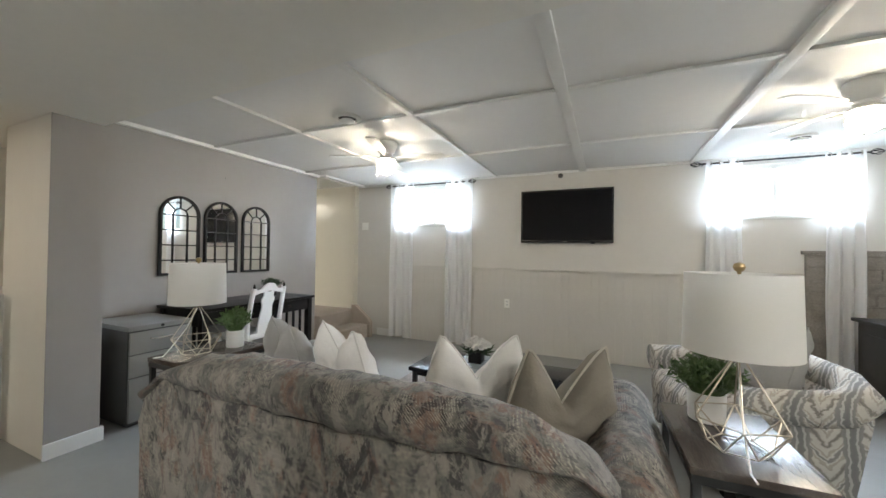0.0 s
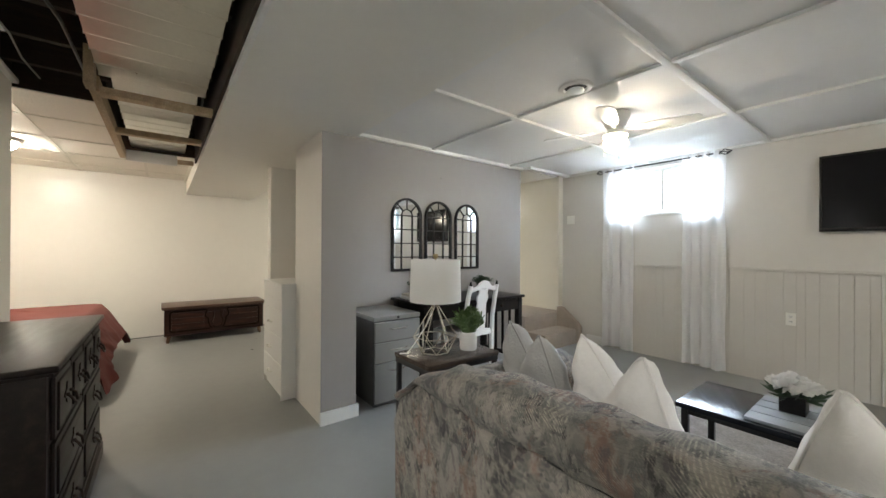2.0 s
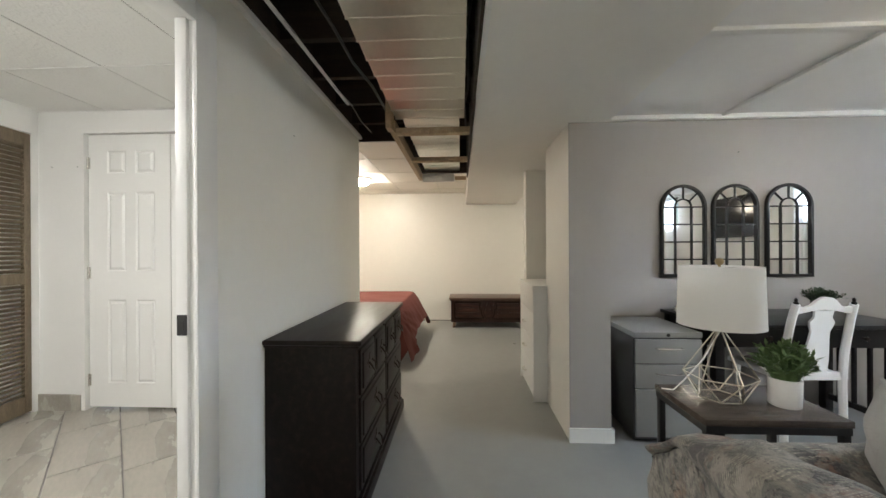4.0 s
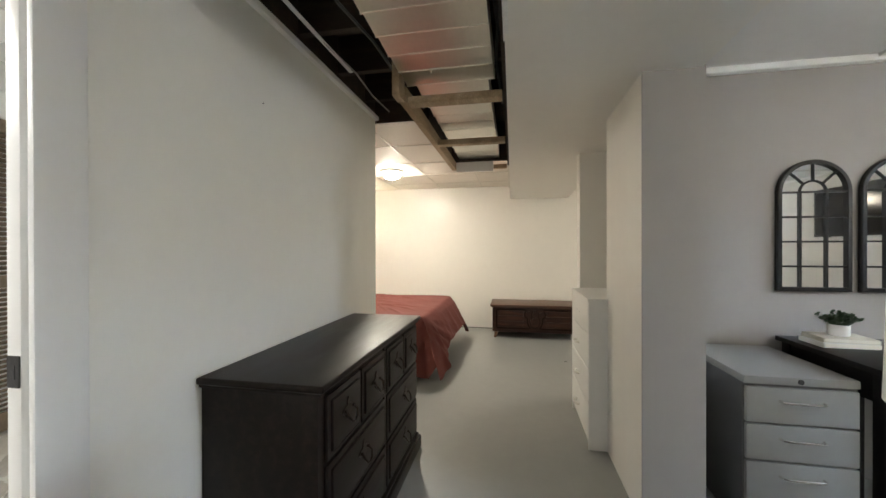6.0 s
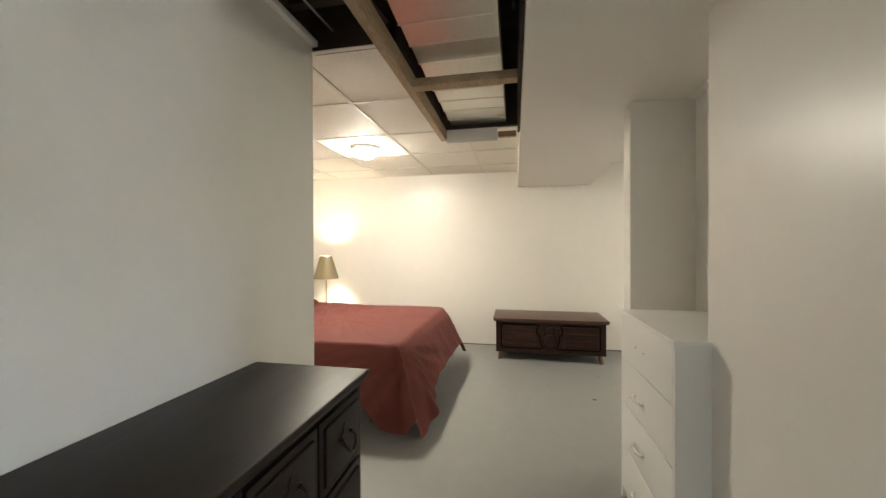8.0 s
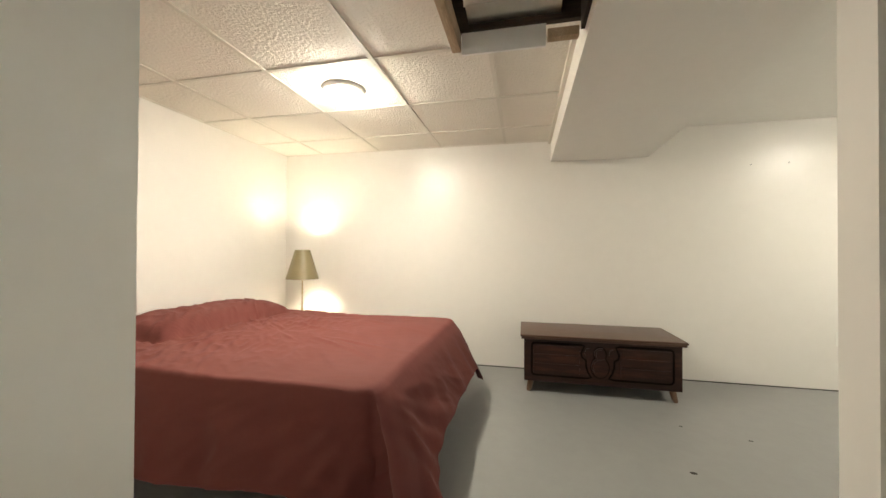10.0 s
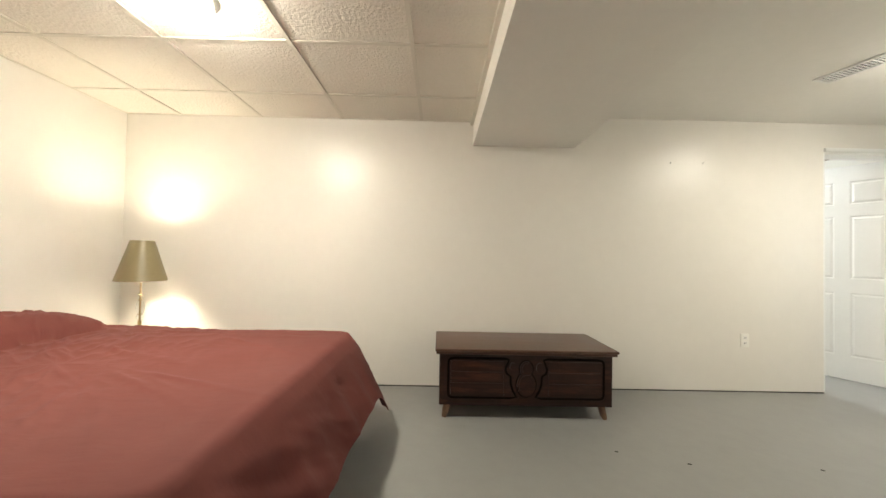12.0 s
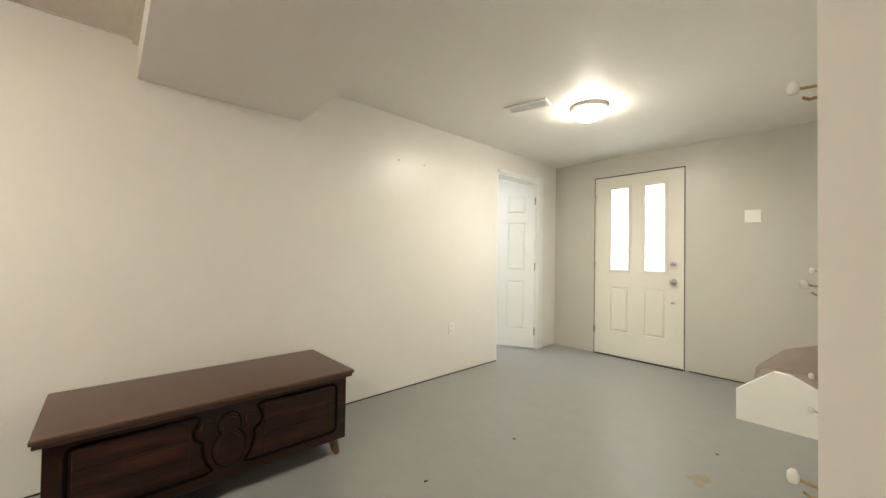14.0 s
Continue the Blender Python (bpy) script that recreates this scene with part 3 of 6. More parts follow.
tagged(part("corner_bead", bm, M_TRIM), "perforated metal corner bead on the soffit edge", "trim", kind="structure")

# baseboards and door casings
struct("baseboard", [(-2.514, -2.50, 1.594, 1.875, 0, 0.09), (-2.53, -2.514, 1.858, 1.875, 0, 0.09), (-2.68, -2.44, NY - 0.014, NY, 0, 0.10)], M_TRIM, "white painted baseboard", "baseboard")
struct("baseboard_gap", [(WX, WX + 0.004, 0.2, DW0, 0.0, 0.008), (-4.95, -4.46, EY - 0.004, EY, 0, 0.01)], M_SHADOWGAP, "dark gap along the foot of the wall", "gap")
bm = bmesh.new()
for a, b in ((-1.45, -1.345), (-0.605, -0.50)):
    box(bm, a, b, 0.0, 0.018, 0, 2.085, 0.005)
box(bm, -1.345, -0.605, 0.0, 0.018, 2.015, 2.085, 0.005)
box(bm, -1.43, -1.36, -0.062, 0.0, 0, 2.06)
box(bm, -0.59, -0.52, -0.1, 0.0, 0, 2.06)
box(bm, -1.36, -0.59, -0.1, 0.0, 2.03, 2.06)
box(bm, -1.36, -1.345, -0.06, -0.02, 0, 2.03, 0.003)
cas = tagged(part("door_casing", bm, M_SWHITE, smooth=True), "white painted casing and jamb of the side doorway", "door frame", kind="structure")
bm = bmesh.new()
box(bm, -1.345, -1.341, -0.055, -0.02, 0.95, 1.02, 0.002)
box(bm, -1.343, -1.3395, -0.047, -0.03, 0.97, 1.0)
part("strike_plate", bm, M_IRON, cas, "dark metal strike plate")
bm = bmesh.new()
for y0, y1, z0, z1 in ((DW1 - 0.01, DW1 + 0.075, 0, DWZ + 0.07), (DW0, DW1 - 0.01, DWZ, DWZ + 0.035)):
    box(bm, WX, WX + 0.018, y0, y1, z0, z1, 0.005)
box(bm, -6.56, WX, DW1 - 0.022, DW1, 0, DWZ)
box(bm, -6.56, WX, DW0, DW0 + 0.012, 0, DWZ)
box(bm, -6.56, WX, DW0 + 0.012, DW1 - 0.022, DWZ - 0.02, DWZ)
tagged(part("door_casing_west", bm, M_SWHITE, smooth=True), "white painted casing of the far doorway", "door frame", kind="structure")

# carpeted steps over the landing
st = tagged(boxed("landing", (-4.0, -3.0, 4.36, EY, 0.0, 0.38), M_CARPET, bevel=0.012), "beige carpeted stair landing", "landing", kind="structure")
boxed("step", (-2.995, -2.70, 4.365, 5.02, 0.0, 0.195), M_CARPET, st, bevel=0.02)
boxed("step", (-4.40, -4.005, 4.22, 5.055, 0.0, 0.20), M_CARPET, st, bevel=0.02)
bm = bmesh.new()
prism(bm, [(-3.0, 0.0), (-2.665, 0.0), (-2.665, 0.22), (-2.70, 0.27), (-2.93, 0.45), (-3.0, 0.45)], 5.022, 5.09, "y")
part("skirt", bm, M_CARPET, st)
bm = bmesh.new()
prism(bm, [(-4.445, 0.0), (-4.002, 0.0), (-4.002, 0.28), (-4.06, 0.305), (-4.17, 0.365), (-4.25, 0.37), (-4.445, 0.206)], 4.17, 4.215, "y")
part("stringer", bm, M_HALL, st, "chipped white painted board")
bm = bmesh.new()
prism(bm, [(-4.46, 0.0), (-4.002, 0.0), (-4.002, 0.45), (-4.16, 0.40), (-4.26, 0.36), (-4.44, 0.18)], 5.06, EY - 0.004, "y")
part("skirt", bm, M_CARPET, st)

# wainscot planks of the window wall
wa = tagged(boxed("wainscot", (-2.46, 2.99, NY - 0.004, NY, 0.0, 1.035), M_WAINS), "greige beadboard wainscot below the windows", "panelling", kind="structure")
boxed("cap_rail", (-2.46, 2.99, NY - 0.024, NY - 0.004, 1.035, 1.06), M_WAINS, wa, bevel=0.005)
plank = {}
random.seed(5)
x = -2.46
while x < 2.97:
    w = random.choice((0.06, 0.085, 0.085, 0.115))
    w = min(w, 2.99 - x)
    if w not in plank:
        b = bmesh.new()
        box(b, 0.0008, w - 0.0008, NY - 0.010, NY - 0.004, 0.0, 1.034, 0.0018, 1)
        plank[w] = mesh_of("plank", b, M_WAINS)
    part("plank", plank[w], None, wa, at=(x, 0, 0))
    x += w


# ---- windows, curtains ----
def window(x0, x1):
    wd = thing("window", (x0, NY, ZA), "high basement window, blown out by daylight", "window")
    w, h = x1 - x0, ZB - ZA
    for d in ((0.0, w, 0.04, 0.1, 0.0, 0.045), (0.0, w, 0.04, 0.1, h - 0.045, h), (0.0, 0.045, 0.04, 0.1, 0.045, h - 0.045), (w - 0.045, w, 0.04, 0.1, 0.045, h - 0.045), (w / 2 - 0.02, w / 2 + 0.02, 0.045, 0.095, 0.045, h - 0.045)):
        boxed("window_frame", d, M_TRIM, wd, bevel=0.003)
    for a, b in ((0.045, w / 2 - 0.02), (w / 2 + 0.02, w - 0.045)):
        g = boxed("pane", (a, b, 0.066, 0.07, 0.045, h - 0.045), M_GLASS, wd)
        g.visible_shadow = False
    boxed("window_sill", (-0.02, w + 0.02, -0.02, 0.0, -0.012, 0.012), M_TRIM, wd, bevel=0.003)
    tagged(wd, kind="structure")
    return wd


window(*W1)
window(*W2)
for i, (a, b) in enumerate((W1, W2)):
    tagged(boxed("backdrop", (a - 2.2, b + 1.6, 7.75, 7.76, 0.8, 4.6), M_SKYGLOW), "overcast daylight outside the window", "sky", kind="structure")


def curtain(x0, x1, seed):
    rnd = random.Random(seed)
    bm = bmesh.new()
    n, zt, k = 64, [2.235, 2.2, 2.1, 1.9, 1.6, 1.2, 0.8, 0.4, 0.15, 0.03], rnd.uniform(2.8, 3.6)
    ph = rnd.uniform(0, 6)
    rows = []
    for z in zt:
        low = 1 - (z - 0.03) / 2.2
        row = []
        for i in range(n + 1):
            u = i / n
            spread = 1 + 0.03 * low * (1 if seed % 2 else 0.6)
            x = (x0 + x1) / 2 + (u - 0.5) * (x1 - x0) * spread
            d = 0.026 * math.sin(u * k * 2 * math.pi + ph) + 0.005 * math.sin(u * k * 4.7 * math.pi + ph * 2) * (0.4 + low)
            row.append(bm.verts.new((x + 0.006 * math.sin(z * 5 + u * 9), NY - 0.092 + d * (0.75 + 0.45 * low), z + (0.012 * math.sin(u * 7 + ph) if low > 0.98 else 0))))
        rows.append(row)
    for a, b in zip(rows, rows[1:]):
        for i in range(n):
            bm.faces.new((a[i], a[i + 1], b[i + 1], b[i]))
    ob = part("curtain", bm, M_SHEER, smooth=True, angle=180)
    return tagged(ob, "white sheer voile curtain hanging from the rod to the floor", "curtain", "window curtains")


def curtain_rod(x0, x1):
    rod = thing("curtain_rod", ((x0 + x1) / 2, NY, 2.21), "black metal curtain rod with open-cage finials", "curtain rod")
    w = (x1 - x0) / 2
    bm = bmesh.new()
    tube(bm, [(-w + 0.1, -0.092, 0), (w - 0.1, -0.092, 0)], 0.008, 10)
    part("rod", bm, M_BLACKMETAL, rod, smooth=True)
    for s in (-1, 1):
        bm = bmesh.new()
        for a in range(5):
            t = a * 2 * math.pi / 5
            tube(bm, [(s * (w - 0.1 + 0.1 * q), -0.092 + 0.027 * math.sin(math.pi * q) * math.cos(t + q * 1.5), 0.027 * math.sin(math.pi * q) * math.sin(t + q * 1.5)) for q in (0, 0.17, 0.34, 0.5, 0.66, 0.83, 1)], 0.004, 5)
        part("finial", bm, M_BLACKMETAL, rod, smooth=True)
        bm = bmesh.new()
        tube(bm, [(s * (w - 0.12), 0, 0), (s * (w - 0.12), -0.092, 0)], 0.006, 8)
        part("bracket", bm, M_BLACKMETAL, rod, smooth=True)
    return rod


def on_rod(x0, x1, rod):
    for i in range(4):
        bm = bmesh.new()
        lathe(bm, [(0.017, -0.004), (0.026, -0.004), (0.026, 0.004), (0.017, 0.004), (0.017, -0.004)], seg=14)
        x = x0 + (x1 - x0) * (i + 0.5) / 4
        part("grommet", bm, M_CHROME, rod, smooth=True, at=pose(x - rod.location.x, -0.092, 0.0, 0, 90, 0))


r1 = curtain_rod(-2.50, -1.10)
r2 = curtain_rod(1.28, 2.74)
for rod, a, b, s in ((r1, -2.40, -2.03, 1), (r1, -1.52, -1.15, 2), (r2, 1.42, 1.72, 3), (r2, 2.34, 2.62, 5)):
    curtain(a, b, s)
    on_rod(a, b, rod)


# ---- doors ----
def six_panel(bm_parent, w, h, y0, y1, material, rows, xcols, proud=0.006):
    """Raised panels on both faces of a door leaf that stands in x and z."""
    for z0, z1 in rows:
        for x0, x1 in xcols:
            bm = bmesh.new()
            for yy, s in ((y0, -1), (y1, 1)):
                a = [bm.verts.new((x, yy + s * 0.0005, z)) for x, z in ((x0, z0), (x1, z0), (x1, z1), (x0, z1))]
                b = [bm.verts.new((x, yy - s * proud, z)) for x, z in ((x0 + 0.012, z0 + 0.012), (x1 - 0.012, z0 + 0.012), (x1 - 0.012, z1 - 0.012), (x0 + 0.012, z1 - 0.012))]
                c = [bm.verts.new((x, yy + s * 0.003, z)) for x, z in ((x0 + 0.03, z0 + 0.03), (x1 - 0.03, z0 + 0.03), (x1 - 0.03, z1 - 0.03), (x0 + 0.03, z1 - 0.03))]
                for p, q in ((a, b), (b, c)):
                    for i in range(4):
                        bm.faces.new((p[i], p[(i + 1) % 4], q[(i + 1) % 4], q[i]))
                bm.faces.new(c)
            part("panel", bm, material, bm_parent)


def leaf_frame(parent, w, h, t, rows, cols, material, lites=None):
    """Stiles and rails of a leaf, with openings where the panels sit, on a thin core."""
    xs, zs = [0.0] + [v for c in cols for v in c] + [w], [0.0] + [v for r in rows for v in r] + [h]
    for i in range(0, len(xs), 2):
        boxed("stile", (xs[i], xs[i + 1], 0, t, 0, h), material, parent)
    for c in cols:
        for i in range(0, len(zs), 2):
            boxed("rail", (c[0], c[1], 0, t, zs[i], zs[i + 1]), material, parent)
        for r in rows:
            if not lites or r != lites:
                boxed("core", (c[0], c[1], t * 0.4, t * 0.6, r[0], r[1]), material, parent)


def hinge(parent, x, y, z, material=M_BRASS):
    bm = bmesh.new()
    lathe(bm, [(0, -0.045), (0.007, -0.045), (0.007, 0.045), (0, 0.045)], x, y, z, 10)
    box(bm, x - 0.002, x + 0.018, y + 0.001, y + 0.004, z - 0.043, z + 0.043)
    part("hinge", bm, material, parent, smooth=True)


PR = ((0.22, 0.82), (0.95, 1.55), (1.66, 1.88))


def panel_door(name, m, w, h, label, pins=M_CHROME, rows=PR, cols=None, side=0):
    d = thing(name, m, label, "door")
    k = h / 2.03
    rows = [(a * k, b * k) for a, b in rows]
    cols = cols or [(0.11, w / 2 - 0.05), (w / 2 + 0.05, w - 0.11)]
    leaf_frame(d, w, h, 0.035, rows, cols, M_SWHITE)
    six_panel(d, w, h, 0.0, 0.035, M_SWHITE, rows, cols)
    for z in (0.2, 1.0, 1.82):
        hinge(d, -0.004 if not side else w + 0.004, -0.004, z * k, pins)
    return tagged(d, kind="structure")


panel_door("door_west", pose(WX - 0.035, DW1 - 0.026, 0.012, 0, 0, 208), 0.76, 1.98, "white six-panel door standing open", M_IRON)

ed = thing("door_entry", (DX0, EY, 0.0), "cream steel entry door with two frosted lites", "door")
w, h = DX1 - DX0, 2.035
cols, lites, low = ((0.178, 0.382), (0.535, 0.74)), (0.97, 1.90), (0.28, 0.79)
leaf_frame(ed, w, h, 0.045, (low, lites), cols, M_DOORCREAM, lites)
six_panel(ed, w, h, 0.0, 0.045, M_DOORCREAM, (low,), cols)
for c in cols:
    bm = bmesh.new()
    for a, b, z0, z1 in ((c[0] - 0.02, c[1] + 0.02, lites[0] - 0.02, lites[0] + 0.012), (c[0] - 0.02, c[1] + 0.02, lites[1] - 0.012, lites[1] + 0.02), (c[0] - 0.02, c[0] + 0.012, lites[0] + 0.012, lites[1] - 0.012), (c[1] - 0.012, c[1] + 0.02, lites[0] + 0.012, lites[1] - 0.012)):
        box(bm, a, b, -0.008, 0.0, z0, z1, 0.003)
    part("lite_frame", bm, M_DOORCREAM, ed, smooth=True)
    g = boxed("pane", (c[0], c[1], 0.012, 0.016, lites[0], lites[1]), M_FROST, ed)
    g.visible_shadow = False
    bm = bmesh.new()
    for q in (0.06, 0.16, 0.84, 0.93):
        z = lites[0] + q * (lites[1] - lites[0])
        box(bm, c[0] + 0.012, c[1] - 0.012, 0.010, 0.0118, z - 0.003, z + 0.003)
    for q in (c[0] + 0.05, c[1] - 0.05):
        box(bm, q - 0.002, q + 0.002, 0.0102, 0.0116, lites[0] + 0.012, lites[1] - 0.012)
    part("leading", bm, M_CHROME, ed)
for z, r in ((0.875, 0.028), (1.06, 0.022), (0.664, 0.012)):
    bm = bmesh.new()
    lathe(bm, [(0, 0.0), (r * 1.15, 0.0), (r * 1.2, 0.006), (r * 0.5, 0.012), (r * 0.45, 0.03), (r * 0.95, 0.04), (r, 0.055), (r * 0.7, 0.066), (0, 0.068)], seg=18)
    part("door_handle", bm, M_CHROME, ed, "brushed metal knob" if z < 1 else "brushed metal deadbolt", smooth=True, at=pose(w - 0.09, -0.002, z, 90, 0, 0))
for z in (0.28, 1.02, 1.80):
    hinge(ed, -0.004, -0.006, z, M_CHROME)
tagged(ed, kind="structure")
bm = bmesh.new()
box(bm, DX0 - 0.006, DX0, EY - 0.004, EY + 0.05, 0, DZ)
box(bm, DX1, DX1 + 0.008, EY - 0.004, EY + 0.05, 0, DZ)
box(bm, DX0, DX1, EY - 0.003, EY + 0.05, 2.037, DZ)
tagged(part("door_gap", bm, M_SHADOWGAP), "dark weatherstrip round the entry door", "trim", kind="structure")
tagged(boxed("threshold", (DX0, DX1, EY - 0.03, EY + 0.05, 0.0, 0.011), M_IRON, bevel=0.003), "dark metal door threshold", "threshold", kind="structure")
tagged(boxed("backdrop", (DX0 - 0.2, DX1 + 0.2, 5.45, 5.46, 0.3, 2.4), M_DOORGLOW), "overcast daylight outside the entry door", "sky", kind="structure")

# room past the far doorway
struct("west_room", [(-8.3, -8.2, 3.0, 5.4, 0, 2.5), (-8.2, -6.56, 5.3, 5.4, 0, 2.5), (-8.2, -6.56, 2.9, 3.0, 0, 2.5)], M_HALL, "white walls of the utility room past the doorway")
tagged(boxed("west_room_floor", (-8.3, -6.58, 2.9, 5.4, -0.12, 0.0), M_FLOOR), "grey painted floor of the utility room", "floor", kind="structure")
tagged(boxed("west_room_ceiling", (-8.3, -6.56, 2.9, 5.4, 2.3, 2.36), M_INSUL), "foil insulation under the utility room joists", "ceiling", kind="structure")


def dome_light(x, y, z, r, material, label):
    d = thing("ceiling_light", (x, y, z), label, "ceiling light", "flush dome lights")
    bm = bmesh.new()
    lathe(bm, [(0, 0), (r * 1.12, 0), (r * 1.11, -0.005), (r * 0.97, -0.026), (r * 0.90, -0.028), (0, -0.028)], seg=40)
    part("base", bm, M_TRIM, d, smooth=True)
    bm = bmesh.new()
    lathe(bm, [(r * 0.87, -0.0285)] + [(r * 0.87 * math.cos(a), -0.029 - 0.078 * math.sin(a)) for a in [i * math.pi / 16 for i in range(9)]], seg=36)
    part("dome", bm, material, d, "lit opal glass dome", smooth=True)
    bm = bmesh.new()
    lathe(bm, [(0, -0.109), (0.009, -0.110), (0.007, -0.118), (0, -0.122)], seg=12)
    part("finial", bm, M_CHROME, d, smooth=True)
    return d


dome_light(-5.0, -0.42, 2.198, 0.128, M_DOME, "lit flush dome light on the drop ceiling")
dome_light(-5.24, 3.57, 2.256, 0.128, M_DOME2, "lit flush dome light on the entry ceiling")
M_DOME5 = glow("lit_opal_dome_utility", (0.92, 0.97, 1.0), E_DOME * 0.55)
dome_light(-7.4, 4.0, 2.3, 0.125, M_DOME5, "lit flush dome light in the utility room")

# ---- laundry room seen through the side doorway ----
LX, LY, LZ = -2.72, -2.24, 0.05
tagged(boxed("laundry_subfloor", (LX, 0.4, -2.95, -0.1, -0.1, LZ - 0.006), M_GROUT), "grey grout under the floor tiles", "floor", kind="structure")
LDY0, LDY1 = -1.885, -0.59
struct("laundry_wall_west", [(-2.82, LX, -2.95, LDY0, 0, 2.5), (-2.82, LX, LDY0, LDY1, LZ + 2.06, 2.5), (-2.82, LX, LDY1, -0.1, 0, 2.5), (LX, -2.662, LY - 0.06, LY + 0.0, 0, 2.5), (-2.662, 0.4, LY - 0.06, LY + 0.03, 2.095, 2.5)], M_SWHITE, "white painted laundry wall")
struct("laundry_wall_far", [(-2.82, 0.4, -3.05, -2.95, 0, 2.5), (0.4, 0.5, -3.05, -0.1, 0, 2.5), (-1.0, 0.4, LY - 0.06, LY, 0, 2.12)], M_SWHITE, "white painted laundry walls")
tagged(boxed("laundry_baseboard", (LX, LX + 0.012, LY, LDY0 - 0.03, LZ, LZ + 0.12), M_PTILE), "grey tiled baseboard", "baseboard", kind="structure")
LR, LC = ((0.175, 0.80), (1.01, 1.60), (1.74, 1.91)), [(0.145, 0.29), (0.365, 0.515)]
panel_door("door_laundry", pose(LX - 0.03, LDY0 + 0.008, LZ + 0.02, 0, 0, 90), 0.634, 2.035, "white six-panel closet door leaf, shut", M_CHROME, LR, LC)
panel_door("door_laundry", pose(LX - 0.03, LDY0 + 0.648, LZ + 0.02, 0, 0, 90), 0.634, 2.035, "white six-panel closet door leaf, shut", M_CHROME, LR, LC, 1)
for y in (-2.13, -1.93):
    b = bmesh.new()
    tube(b, [(0, 0, 0), (0.006, 0, 0.001)], 0.003, 6)
    tagged(part("nail", b, M_IRON, at=(LX, y, 1.86)), "small dark nail in the laundry wall", "nail", "wall nails")
bm, bg = bmesh.new(), bmesh.new()
for i in range(6):
    for j in range(5):
        box(bm, LX + i * 0.61 + 0.008, min(LX + i * 0.61 + 0.602, 0.39), -2.94 + j * 0.61 + 0.008, min(-2.94 + j * 0.61 + 0.602, -0.11), 2.275, 2.29, 0.003, 1)
for i in range(6):
    box(bg, LX + i * 0.61 - 0.011, LX + i * 0.61 + 0.011, -2.94, -0.11, 2.270, 2.2745)
    box(bg, LX, 0.39, -2.94 + i * 0.61 - 0.011, -2.94 + i * 0.61 + 0.011, 2.2705, 2.274)
tagged(part("laundry_ceiling", bm, M_TILE_WHITE, smooth=True), "stippled white drop ceiling tiles", "ceiling", kind="structure")
tagged(part("laundry_ceiling_grid", bg, M_GRID_WHITE), "white metal ceiling grid", "trim", kind="structure")
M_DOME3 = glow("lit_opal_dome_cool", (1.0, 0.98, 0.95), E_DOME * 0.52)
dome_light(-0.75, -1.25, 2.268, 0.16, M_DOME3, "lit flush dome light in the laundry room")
# unseen dome added behind the walk's start to brighten sofa and lamp shades
M_DOME_ADDED = glow("added_soffit_dome_glow", (1.0, 0.96, 0.9), E_DOME * 0.36)
dome_light(1.75, 0.75, 2.06, 0.14, M_DOME_ADDED, "added unseen dome light under the soffit, brightening the sofa side")


def louvre_leaf(m, w, h):
    d = thing("louvred_door", m, "weathered wooden louvred bifold closet door, half folded", "closet door", "bifold leaves")
    for a, b in ((0, 0.045), (w - 0.045, w)):
        boxed("stile", (a, b, 0, 0.028, 0, h), M_LOUVRE, d, bevel=0.003)
    for a, b in ((0, 0.12), (h * 0.46, h * 0.46 + 0.08), (h - 0.09, h)):
        boxed("rail", (0.045, w - 0.045, 0.002, 0.026, a, b), M_LOUVRE, d)
    bm = bmesh.new()
    v = box(bm, 0.045, w - 0.045, -0.015, 0.015, -0.0035, 0.0035)
    slat = mesh_of("slat", bm, M_LOUVRE)
    for a, b in ((0.12, h * 0.46), (h * 0.46 + 0.08, h - 0.09)):
        n = int((b - a) / 0.031)
        for i in range(n):
            part("slat", slat, None, d, at=pose(0, 0.014, a + (i + 0.5) * (b - a) / n, 42, 0, 0))
    return d


louvre_leaf(pose(-2.66, LY - 0.02, LZ + 0.02, 0, 0, 9), 0.30, 2.02)
louvre_leaf(pose(-2.355, LY + 0.027, LZ + 0.02, 0, 0, -9), 0.30, 2.02)
louvre_leaf(pose(-2.05, LY - 0.02, LZ + 0.02, 0, 0, 9), 0.30, 2.02)
louvre_leaf(pose(-1.745, LY + 0.027, LZ + 0.02, 0, 0, -9), 0.30, 2.02)


